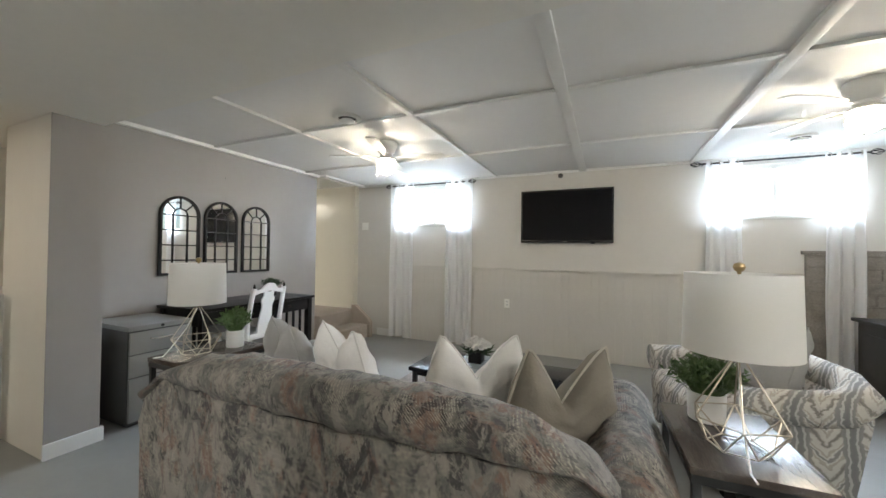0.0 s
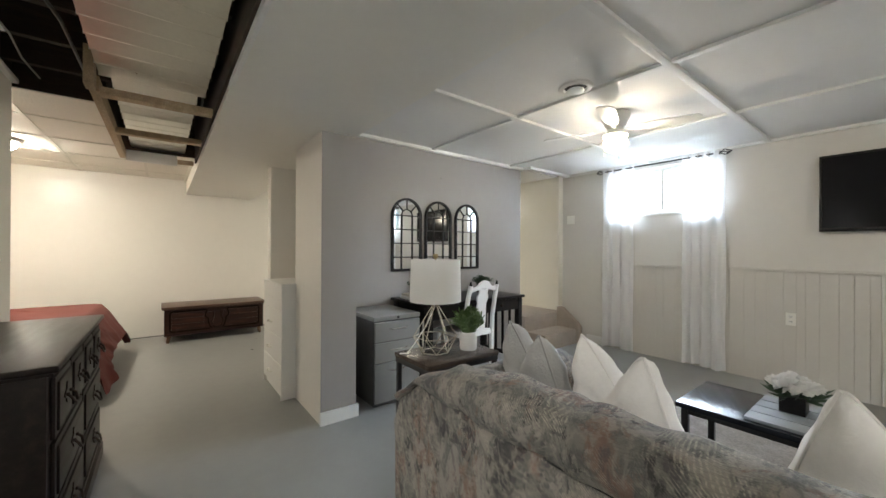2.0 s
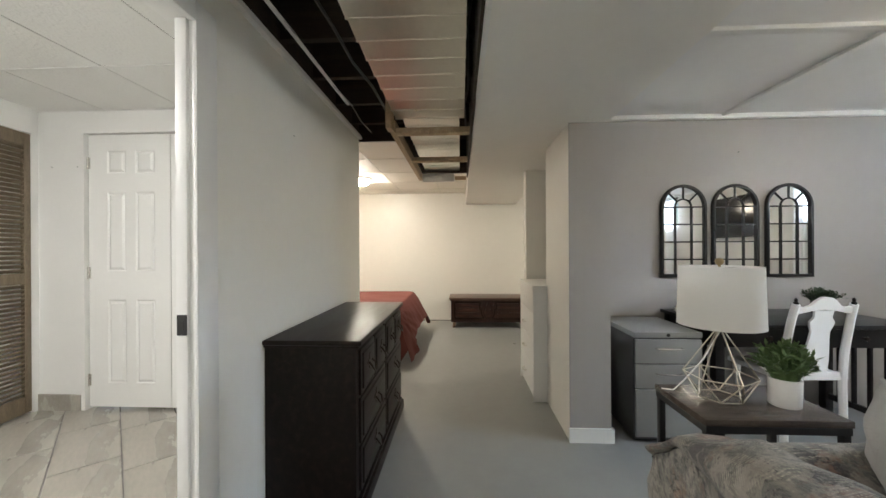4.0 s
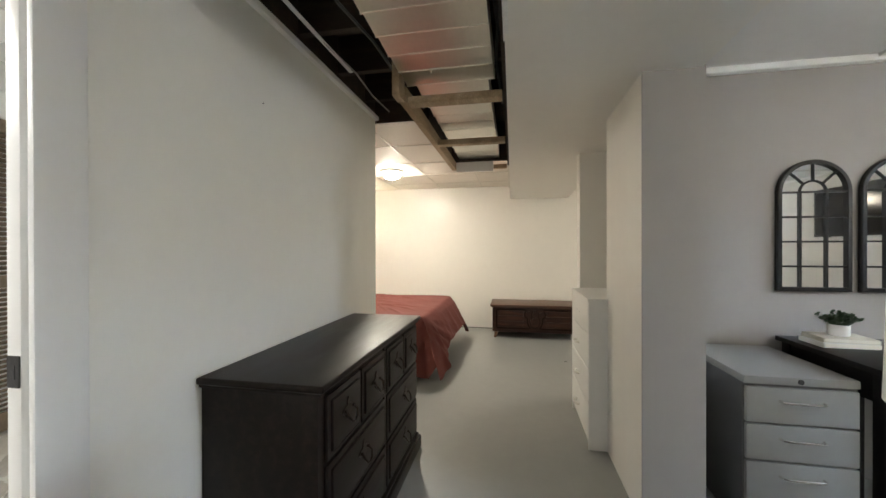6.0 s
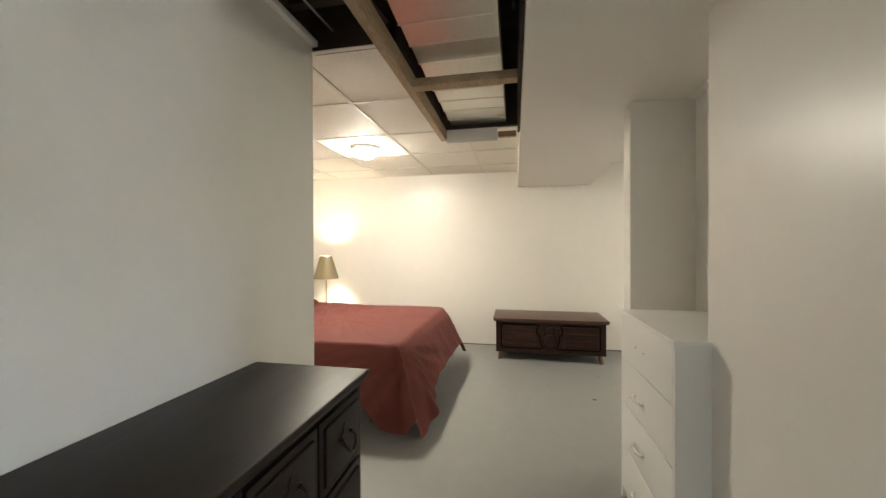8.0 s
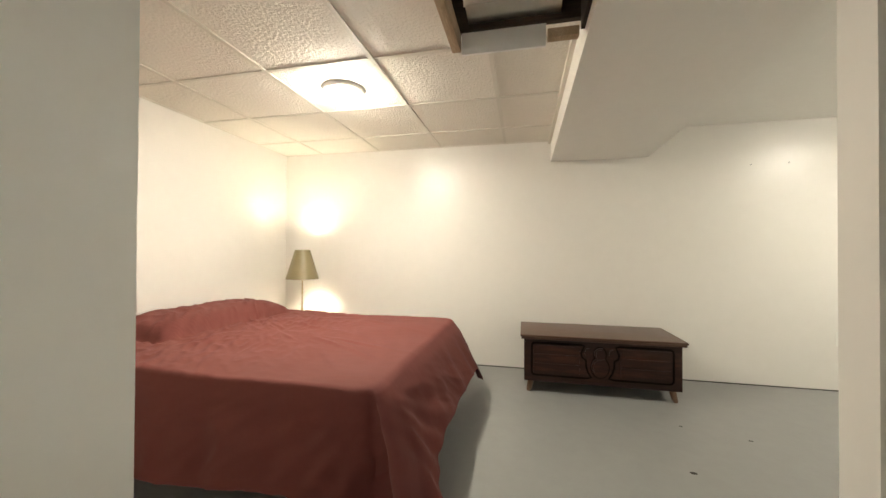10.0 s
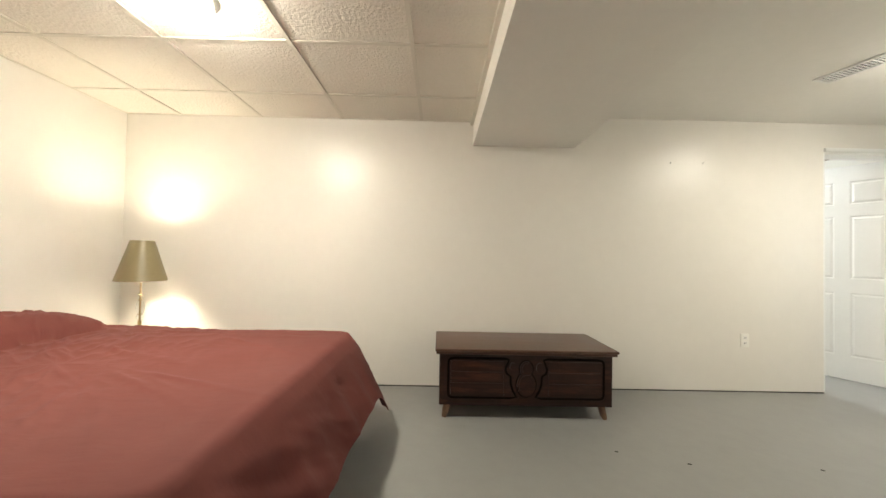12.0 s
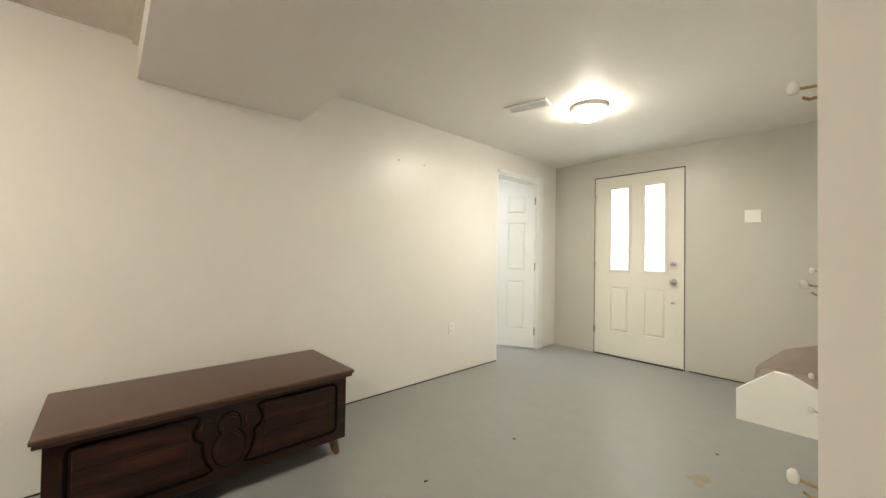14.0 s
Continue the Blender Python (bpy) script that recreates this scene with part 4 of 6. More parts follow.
# ---- living room furniture ----
def rounded(bm, x0, x1, y0, y1, z0, z1, r, puff=0.0, n=12):
    """A soft upholstered block: a rounded box whose faces bulge a little."""
    cx, cy, cz, hx, hy, hz = (x0 + x1) / 2, (y0 + y1) / 2, (z0 + z1) / 2, (x1 - x0) / 2, (y1 - y0) / 2, (z1 - z0) / 2
    shell = {}

    def vert(p):
        key = tuple(round(c, 4) for c in p)
        if key not in shell:
            shell[key] = bm.verts.new(p)
        return shell[key]

    st = [-1 + 2 * i / n for i in range(n + 1)]
    for ax in range(3):
        for s in (-1.0, 1.0):
            def at(a, b):
                p = [a, b]
                p.insert(ax, s)
                return vert(p)
            for i in range(n):
                for j in range(n):
                    bm.faces.new((at(st[i], st[j]), at(st[i + 1], st[j]), at(st[i + 1], st[j + 1]), at(st[i], st[j + 1])))
    for q in shell.values():
        p = q.co.copy()
        e = Vector((p.x * hx, p.y * hy, p.z * hz))
        core = Vector((max(-hx + r, min(hx - r, e.x)), max(-hy + r, min(hy - r, e.y)), max(-hz + r, min(hz - r, e.z))))
        d = e - core
        if d.length > 1e-6:
            e = core + d.normalized() * min(r, d.length if d.length < r else r)
        e += Vector((p.x * (1 - p.y ** 2) * (1 - p.z ** 2), p.y * (1 - p.x ** 2) * (1 - p.z ** 2), p.z * (1 - p.x ** 2) * (1 - p.y ** 2))) * puff
        q.co = e + Vector((cx, cy, cz))


def sofa_top(u):
    """Height of the humped back along its length, u from -1 to 1."""
    return 0.865 - (0.25 * abs(u) ** 3.5 if u < 0 else 0.155 * u ** 5)


def sofa_seam(u):
    """Height of the straight seam under the rolled top."""
    return min(0.735 + 0.008 * u, sofa_top(u) - 0.03)


sofa = thing("sofa", (-0.33, 1.43, 0), "camelback sofa in mottled beige and slate tapestry", "sofa")
HW, BC, BW = 0.985, -0.07, 0.905
bm = bmesh.new()
rows = []
NS = 72
for i in range(NS + 1):
    u = -1 + 2 * i / NS
    zt = sofa_top(u)
    bow = 0.05 * u * u
    x = BC + u * BW
    zs = sofa_seam(u)
    h = zt - zs
    # two back pillows meet in a shallow tuck
    tuck = math.exp(-((u + 0.12) / 0.035) ** 2)
    zt -= 0.014 * tuck
    end = max(0.0, (abs(u) - 0.92) / 0.08) ** 2
    zt -= 0.03 * end
    prof = [(0.010, 0.06), (0.004, 0.25), (0.0, 0.45), (-0.004, zs - 0.06), (-0.004, zs - 0.004), (0.006, zs), (-0.010, zs + 0.006), (-0.024, zs + h * 0.3), (-0.030, zs + h * 0.6), (-0.014, zs + h * 0.88), (0.035, zt + 0.002), (0.10, zt + 0.004), (0.155, zt - 0.02), (0.185, zt - 0.07), (0.19, zt - 0.16), (0.20, 0.42), (0.20, 0.30)]
    rows.append([bm.verts.new((x, (0.09 + (y - 0.09) * (1 - 0.45 * end) if z > zs - 0.01 else y) + bow + (0.010 * tuck if z > zs else 0.0) + 0.004 * math.sin(9 * u + z * 11), z + 0.005 * math.sin(u * 23 + y * 30) + 0.003 * math.sin(u * 41 + 2.0))) for y, z in prof])
for a, b in zip(rows, rows[1:]):
    for k in range(len(a) - 1):
        bm.faces.new((a[k], a[k + 1], b[k + 1], b[k]))
bm.faces.new(rows[0])
bm.faces.new(rows[-1][::-1])
part("backrest", bm, M_SOFA, sofa, smooth=True, angle=80)
bm = bmesh.new()
tube(bm, [(BC + u * BW, 0.002 + 0.05 * u * u, sofa_seam(u)) for u in [-0.97 + 1.94 * i / 48 for i in range(49)]], 0.002, 6)
part("seam", bm, M_DARKSLOT, sofa, "dark stitched seam", smooth=True)
for s in (-1, 1):
    bm = bmesh.new()
    a, b = (HW - 0.24, HW) if s > 0 else (-HW, -HW + 0.24)
    rounded(bm, a, b, 0.06, 1.12, 0.06, 0.675, 0.118, 0.02)
    part("arm", bm, M_SOFA, sofa, smooth=True, angle=80)
boxed("seat_frame", (-HW + 0.2, HW - 0.2, 0.15, 1.06, 0.06, 0.30), M_SOFA, sofa)
for i in range(2):
    bm = bmesh.new()
    rounded(bm, -HW + 0.235 + i * (HW - 0.235), -HW + 0.235 + (i + 1) * (HW - 0.235), 0.2, 1.1, 0.29, 0.46, 0.06, 0.02)
    part("seat_cushion", bm, M_SOFA, sofa, smooth=True, angle=80)
for x, y in ((-0.9, 0.08), (0.9, 0.08), (-0.9, 1.05), (0.9, 1.05)):
    bm = bmesh.new()
    lathe(bm, [(0, 0), (0.025, 0), (0.032, 0.06), (0, 0.06)], x, y, 0, 12)
    part("foot", bm, M_BLACKWOOD, sofa, smooth=True)


def cushion(x, y, z, rz, tilt, material, label, size=0.46, chop=0.13):
    bm = bmesh.new()
    n = 22
    grid = {}
    for s in (1, -1):
        for i in range(n + 1):
            for j in range(n + 1):
                u, v = -1 + 2 * i / n, -1 + 2 * j / n
                edge = max(abs(u), abs(v)) > 0.999
                if s < 0 and edge:
                    grid[s, i, j] = grid[1, i, j]
                    continue
                th = 0.10 * ((1 - u ** 4) * (1 - v ** 4)) ** 0.55
                px = size / 2 * u * (1 - 0.06 * (1 - v * v)) * (1 - 0.36 * max(0.0, (v + 0.3) / 1.3) ** 1.4 * min(1.0, chop / 0.16))
                pz = size / 2 * v * (1 - 0.03 * (1 - u * u))
                dent = max(0.0, 1 - abs(u) / 0.95) ** 1.25 * max(0.0, (v + 0.4) / 1.4) ** 1.4
                pz -= chop * dent
                th *= 1 - 0.45 * dent
                wob = 0.005 * math.sin(u * 9 + v * 5 + rz) + 0.004 * math.sin(v * 13 - u * 4)
                grid[s, i, j] = bm.verts.new((px, s * th + (0 if edge else wob), pz + size / 2))
    for s in (1, -1):
        for i in range(n):
            for j in range(n):
                q = (grid[s, i, j], grid[s, i + 1, j], grid[s, i + 1, j + 1], grid[s, i, j + 1])
                bm.faces.new(q if s > 0 else q[::-1])
    edge = [grid[1, i, 0].co.copy() for i in range(n)] + [grid[1, n, j].co.copy() for j in range(n)] + [grid[1, n - i, n].co.copy() for i in range(n)] + [grid[1, 0, n - j].co.copy() for j in range(n)]
    c = thing("cushion", pose(x, y, z, 0, 0, rz) @ pose(0, 0, 0, tilt, 0, 0), label, "cushion", "sofa cushions")
    part("cover", bm, material, c, smooth=True, angle=120)
    bm = bmesh.new()
    tube(bm, edge, 0.005, 6, closed=True)
    part("piping", bm, M_FRINGE if material == M_CUSHB else material, c, smooth=True)
    return c


cushion(-0.98, 2.04, 0.455, -26, 14, M_CUSHG, "pale grey piped cushion, dented on top, on the sofa", 0.45, 0.15)
cushion(-0.60, 2.00, 0.455, -24, 12, M_CUSHW, "white velvet cushion, dented on top, on the sofa", 0.46, 0.15)
cushion(-0.03, 2.05, 0.455, 29, 12, M_CUSHW, "white velvet cushion, dented on top, on the sofa", 0.475, 0.18)
cushion(0.295, 2.04, 0.455, 34, 12, M_CUSHB, "beige linen cushion with cream fringe, dented on top, on the sofa", 0.465, 0.21)


def end_table(m):
    t = thing("end_table", m, "end table with grey-brown wooden top and black metal legs", "end table", "end tables by the sofa")
    w, d, h = 0.305, 0.455, 0.69
    boxed("tabletop", (0, w, 0, d, h - 0.022, h), M_TABLETOP, t, bevel=0.003)
    boxed("apron", (0.004, w - 0.004, 0.004, d - 0.004, h - 0.047, h - 0.023), M_BLACKMETAL, t)
    for x in (0.006, w - 0.028):
        for y in (0.006, d - 0.028):
            boxed("leg", (x, x + 0.022, y, y + 0.022, 0, h - 0.048), M_BLACKMETAL, t, bevel=0.002)
    boxed("stretcher", (0.03, w - 0.03, 0.01, 0.024, 0.0, 0.015), M_BLACKMETAL, t)
    boxed("stretcher", (0.03, w - 0.03, d - 0.024, d - 0.01, 0.0, 0.015), M_BLACKMETAL, t)
    return t


et1 = end_table(pose(-1.66, 1.685, 0))
copy_thing(et1, pose(0.675, 1.75, 0, 0, 0, 2))


def wire_lamp(m, label):
    lm = thing("table_lamp", m, label, "table lamp", "wire table lamps")
    top = Vector((0, 0, 0.30))
    lowr = [Vector((0.085 * math.cos(a), 0.085 * math.sin(a), 0.006)) for a in [i * math.pi / 3 + 0.5 for i in range(6)]]
    midr = [Vector((0.135 * math.cos(a), 0.135 * math.sin(a), 0.10)) for a in [i * math.pi / 3 + 0.0 for i in range(6)]]
    for i in range(6):
        j = (i + 1) % 6
        for p, q in ((lowr[i], lowr[j]), (midr[i], midr[j]), (midr[i], lowr[i]), (midr[j], lowr[i]), (midr[i], top + Vector((0.012 * math.cos(i * math.pi / 3), 0.012 * math.sin(i * math.pi / 3), 0)))):
            bm = bmesh.new()
            tube(bm, [p, q], 0.0027, 6)
            part("wire", bm, M_CHAMPAGNE, lm, smooth=True)
    bm = bmesh.new()
    lathe(bm, [(0, 0.29), (0.018, 0.29), (0.022, 0.305), (0.012, 0.315), (0.012, 0.37), (0, 0.37)], seg=16)
    part("socket", bm, M_CHROME, lm, smooth=True)
    bm = bmesh.new()
    lathe(bm, [(0.160, 0.318), (0.1595, 0.32), (0.153, 0.572), (0.1535, 0.575), (0.151, 0.575), (0.1575, 0.318), (0.160, 0.318)], seg=48)
    part("shade", bm, M_SHADE, lm, "white linen drum shade", smooth=True)
    bm = bmesh.new()
    for a in range(3):
        tube(bm, [(0.01 * math.cos(a * 2.1), 0.01 * math.sin(a * 2.1), 0.565), (0.150 * math.cos(a * 2.1), 0.150 * math.sin(a * 2.1), 0.567)], 0.002, 5)
    tube(bm, [(0, 0, 0.36), (0, 0, 0.575)], 0.004, 6)
    part("harp", bm, M_CHROME, lm, smooth=True)
    bm = bmesh.new()
    lathe(bm, [(0, 0.572), (0.006, 0.574), (0.006, 0.58), (0.014, 0.586), (0.018, 0.597), (0.014, 0.608), (0, 0.613)], seg=16)
    part("finial", bm, M_BRASS, lm, "brass ball finial", smooth=True)
    bm = bmesh.new()
    tube(bm, [(0.0, 0.0, 0.29), (-0.03, -0.05, 0.16), (-0.06, -0.12, 0.05), (-0.075, -0.155, 0.004), (-0.09, -0.20, 0.004)], 0.003, 6)
    part("cord", bm, M_PLATE, lm, "pale lamp cord", smooth=True)
    return lm


wl = wire_lamp(pose(-1.53, 1.85, 0.69) @ Matrix.Scale(0.835, 4), "unlit table lamp with white drum shade on a wire cage")
copy_thing(wl, pose(0.822, 1.915, 0.69, 0, 0, 20) @ Matrix.Scale(1.05, 4))


def grass_plant(x, y, z, pot_r, pot_h, n, hgt, spread, label, seed, leafm=M_LEAF, potm=M_POT, lw=0.0035):
    rnd = random.Random(seed)
    p = thing("potted_plant", (x, y, z), label, "potted plant")
    bm = bmesh.new()
    lathe(bm, [(0, 0), (pot_r * 0.9, 0), (pot_r * 0.96, 0.004), (pot_r, pot_h), (pot_r * 0.92, pot_h), (pot_r * 0.88, pot_h * 0.85), (0, pot_h * 0.85)], seg=28)
    part("pot", bm, potm, p, smooth=True)
    bm = bmesh.new()
    lathe(bm, [(0, pot_h * 0.86), (pot_r * 0.86, pot_h * 0.86), (0, pot_h * 0.9)], seg=16)
    part("soil", bm, M_SOIL, p)
    bm = bmesh.new()
    for i in range(n):
        a, q = rnd.uniform(0, 6.283), rnd.random() ** 0.6
        base = Vector((pot_r * 0.7 * q * math.cos(a), pot_r * 0.7 * q * math.sin(a), pot_h * 0.86))
        out = Vector((math.cos(a), math.sin(a), 0)) * spread * (0.25 + q) * rnd.uniform(0.5, 1.1)
        tip = base + out + Vector((0, 0, hgt * rnd.uniform(0.5, 1.0) * (1.15 - 0.4 * q)))
        midp = (base + tip) / 2 + Vector((0, 0, hgt * 0.14))
        sd = Vector((-math.sin(a), math.cos(a), rnd.uniform(-0.5, 0.5))).normalized() * lw * rnd.uniform(0.7, 1.3)
        v = [bm.verts.new(c) for c in (base - sd * 0.6, base + sd * 0.6, midp + sd, tip, midp - sd)]
        bm.faces.new((v[0], v[1], v[2], v[4]))
        bm.faces.new((v[4], v[2], v[3]))
        for k in range(2):
            b0 = base.lerp(tip, rnd.uniform(0.35, 0.9)) + Vector((0, 0, hgt * 0.07))
            dr = Vector((rnd.uniform(-1, 1), rnd.uniform(-1, 1), rnd.uniform(0.0, 1))).normalized() * hgt * 0.22
            s2 = dr.orthogonal().normalized() * lw * 1.3
            w4 = [bm.verts.new(c) for c in (b0, b0 + dr * 0.5 + s2, b0 + dr, b0 + dr * 0.5 - s2)]
            bm.faces.new(w4)
    part("foliage", bm, leafm, p, "dense fine green leaves")
    return p


grass_plant(-1.475, 2.03, 0.69, 0.047, 0.095, 460, 0.14, 0.05, "faux grass plant in a white ceramic pot on the end table", 3, lw=0.004)
grass_plant(0.785, 2.105, 0.69, 0.056, 0.095, 620, 0.13, 0.075, "faux boxwood plant in a white pot on the end table", 4, lw=0.0042)

# armchair
def armchair(m, label):
    c = thing("armchair", m, label, "armchair")
    W, D = 0.53, 0.70

    def soft(name, dims, r, puff=0.0, lean=0.0):
        bm = bmesh.new()
        rounded(bm, *dims, r, puff)
        for q in bm.verts:
            k = max(0.0, 0.5 - q.co.z) * lean
            q.co.x *= 1 - k
            q.co.y += k * 0.5 if q.co.y < 0.2 else 0.0
        part(name, bm, M_FLAME, c, smooth=True, angle=80)

    soft("backrest", (-0.42, 0.42, 0.02, 0.17, 0.06, 0.58), 0.05, 0.0, 0.25)
    bm = bmesh.new()
    tube(bm, [(-W + 0.09, 0.30, 0.515), (-W + 0.085, 0.16, 0.53), (-W + 0.12, 0.07, 0.565), (-0.30, 0.04, 0.595), (0.0, 0.035, 0.605), (0.30, 0.04, 0.595), (W - 0.12, 0.07, 0.565), (W - 0.085, 0.16, 0.53), (W - 0.09, 0.30, 0.515)], 0.086, 16)
    part("back_roll", bm, M_FLAME, c, smooth=True, angle=80)
    for s in (-1, 1):
        bm = bmesh.new()
        tube(bm, [(s * (W - 0.09), 0.30, 0.515), (s * (W - 0.095), 0.5, 0.51), (s * (W - 0.10), D, 0.505)], 0.084, 16)
        part("arm", bm, M_FLAME, c, smooth=True, angle=60)
        a, b = sorted((s * 0.35, s * 0.475))
        soft("side_panel", (a, b, 0.04, D - 0.01, 0.05, 0.52), 0.03, 0.0, 0.22)
    soft("seat_base", (-0.36, 0.36, 0.15, D - 0.03, 0.05, 0.29), 0.03)
    soft("seat_cushion", (-0.345, 0.345, 0.17, D + 0.04, 0.29, 0.455), 0.055, 0.02)
    for x in (-0.36, 0.36):
        for y in (0.12, 0.60):
            boxed("foot", (x - 0.025, x + 0.025, y - 0.025, y + 0.025, 0, 0.055), M_BLACKWOOD, c)
    return c


ac = armchair(pose(1.56, 3.43, 0, 0, 0, 103), "armchair in white and grey flame-stitch cloth with rolled arms")
cushion(1.30, 3.30, 0.455, 95, 16, M_CUSHG, "pale grey piped cushion leaning in the armchair", 0.44, 0.05)

# coffee table with crate of flowers, rug
tagged(boxed("area_rug", (-1.35, 0.62, 2.25, 4.0, 0.0, 0.010), M_RUG, bevel=0.004), "mottled grey and beige area rug under the coffee table", "rug")
ct = thing("coffee_table", (-0.745, 2.765, 0.010), "low coffee table with a glossy black top", "coffee table")
boxed("tabletop", (0, 1.12, 0, 0.46, 0.435, 0.46), M_COFFEE, ct, bevel=0.004)
for x in (0.02, 1.07):
    for y in (0.02, 0.415):
        boxed("leg", (x, x + 0.03, y, y + 0.03, 0, 0.434), M_BLACKMETAL, ct, bevel=0.002)
boxed("shelf_rail", (0.05, 1.07, 0.025, 0.045, 0.405, 0.434), M_BLACKMETAL, ct)
boxed("shelf_rail", (0.05, 1.07, 0.42, 0.44, 0.405, 0.434), M_BLACKMETAL, ct)
tr = thing("serving_tray", (-0.48, 2.79, 0.4705), "grey washed slatted wooden tray", "tray")
for i in range(4):
    boxed("slat", (0, 0.42, 0.005 + i * 0.10, 0.096 + i * 0.10, 0.0, 0.014), M_CRATE, tr, bevel=0.002)
fl = thing("flower_arrangement", (-0.35, 3.03, 0.485), "white silk flowers in a dark square planter", "flowers")
bm = bmesh.new()
box(bm, -0.045, 0.045, -0.045, 0.045, 0, 0.07, 0.004)
part("planter", bm, M_BLACKWOOD, fl, smooth=True)
random.seed(11)
bm = bmesh.new()
for i in range(70):
    a, q = random.uniform(0, 6.283), random.random()
    b0 = Vector((0.05 * q * math.cos(a), 0.05 * q * math.sin(a), 0.065))
    d = Vector((math.cos(a) * (0.03 + 0.055 * q), math.sin(a) * (0.03 + 0.055 * q), random.uniform(0.0, 0.07)))
    s = d.orthogonal().normalized() * 0.008
    w4 = [bm.verts.new(c) for c in (b0, b0 + d * 0.55 + s, b0 + d, b0 + d * 0.55 - s)]
    bm.faces.new(w4)
part("leaves", bm, M_LEAFD, fl)
for i in range(12):
    a, q = i * 2.4, (i / 12) ** 0.5
    bm = bmesh.new()
    for k in range(34):
        th, ph = random.uniform(0, 6.283), math.acos(random.uniform(-0.2, 1))
        d = Vector((math.sin(ph) * math.cos(th), math.sin(ph) * math.sin(th), math.cos(ph)))
        s = d.orthogonal().normalized() * 0.014
        t2 = d.cross(s).normalized() * 0.004
        w4 = [bm.verts.new(c) for c in (d * 0.008, d * 0.032 + s + t2, d * 0.044, d * 0.032 - s + t2)]
        bm.faces.new(w4)
    part("blossom", bm, M_PETAL, fl, at=(0.085 * q * math.cos(a), 0.075 * q * math.sin(a), 0.10 + 0.045 * (1 - q)))

# filing cabinet
fc = thing("filing_cabinet", (-2.525, 2.01, 0), "grey steel three-drawer pedestal filing cabinet", "filing cabinet")
boxed("body", (-0.55, -0.012, 0, 0.42, 0.03, 0.665), M_STEELDARK, fc, bevel=0.003)
boxed("top", (-0.55, 0.0, -0.002, 0.422, 0.666, 0.70), M_STEELGREY, fc, bevel=0.005)
boxed("plinth", (-0.53, -0.03, 0.015, 0.405, 0.0, 0.03), M_STEELDARK, fc)
for z0, z1 in ((0.035, 0.335), (0.343, 0.495), (0.503, 0.655)):
    d = boxed("drawer", (-0.012, 0.006, 0.006, 0.414, z0, z1), M_STEELGREY, fc, bevel=0.004)
    bm = bmesh.new()
    zc = z1 - 0.055
    tube(bm, [(0.004, 0.13, zc), (0.022, 0.135, zc), (0.03, 0.15, zc), (0.03, 0.27, zc), (0.022, 0.285, zc), (0.004, 0.29, zc)], 0.0055, 8)
    part("handle", bm, M_CHROME, d, "brushed bar handle", smooth=True)
bm = bmesh.new()
lathe(bm, [(0, 0), (0.011, 0), (0.011, 0.004), (0, 0.004)], seg=14)
part("lock", bm, M_DARKSLOT, fc, at=pose(0.0, 0.21, 0.683, 0, 90, 0))

# desk and chair
dk = thing("writing_desk", (-3.085, 2.47, 0), "black wooden writing desk with slatted sides", "desk")
boxed("tabletop", (0, 0.61, 0, 1.24, 0.735, 0.76), M_BLACKWOOD, dk, bevel=0.004)
boxed("apron", (0.03, 0.575, 0.03, 0.05, 0.61, 0.735), M_BLACKWOOD, dk)
boxed("apron", (0.03, 0.575, 1.19, 1.21, 0.61, 0.735), M_BLACKWOOD, dk)
boxed("apron", (0.03, 0.05, 0.05, 1.19, 0.60, 0.735), M_BLACKWOOD, dk)
for y in (0.075, 0.64):
    d = boxed("drawer", (0.56, 0.58, y, y + 0.53, 0.615, 0.73), M_BLACKWOOD, dk, bevel=0.003)
    bm = bmesh.new()
    lathe(bm, [(0, 0), (0.008, 0), (0.007, 0.012), (0.014, 0.018), (0.012, 0.026), (0, 0.028)], seg=14)
    part("knob", bm, M_DARKPULL, d, smooth=True, at=pose(0.581, y + 0.265, 0.675, 0, 90, 0))
for x in (0.02, 0.535):
    for y in (0.02, 1.165):
        boxed("leg", (x, x + 0.055, y, y + 0.055, 0, 0.735), M_BLACKWOOD, dk, bevel=0.003)
for y in (0.04, 1.185):
    boxed("side_rail", (0.075, 0.535, y, y + 0.02, 0.10, 0.14), M_BLACKWOOD, dk)
    for i in range(4):
        boxed("side_slat", (0.13 + 0.1 * i, 0.155 + 0.1 * i, y + 0.003, y + 0.017, 0.14, 0.61), M_BLACKWOOD, dk)

ch = thing("dining_chair", pose(-2.54, 3.06, 0, 0, 0, 2), "white painted wooden splat-back chair at the desk", "chair")
boxed("seat", (-0.36, 0.06, -0.21, 0.21, 0.42, 0.455), M_WHITEPAINT, ch, bevel=0.012)
for s in (-1, 1):
    bm = bmesh.new()
    tube(bm, [(0.055, s * 0.18, 0.0), (0.05, s * 0.18, 0.42), (0.062, s * 0.18, 0.60), (0.10, s * 0.175, 0.80), (0.125, s * 0.17, 0.90)], 0.021, 8)
    part("back_post", bm, M_WHITEPAINT, ch, smooth=True)
    bm = bmesh.new()
    lathe(bm, [(0.012, 0), (0.014, 0.012), (0.007, 0.02), (0.01, 0.032), (0, 0.045)], 0.125, s * 0.17, 0.895, 12)
    part("finial", bm, M_BLACKWOOD, ch, "dark turned finial", smooth=True)
    bm = bmesh.new()
    lathe(bm, [(0.014, 0.0), (0.02, 0.1), (0.018, 0.3), (0.024, 0.40), (0.024, 0.42)], -0.32, s * 0.17, 0, 12)
    part("front_leg", bm, M_WHITEPAINT, ch, smooth=True)
    boxed("stretcher", (-0.31, 0.04, s * 0.165 - 0.01, s * 0.165 + 0.01, 0.17, 0.195), M_WHITEPAINT, ch, bevel=0.004)


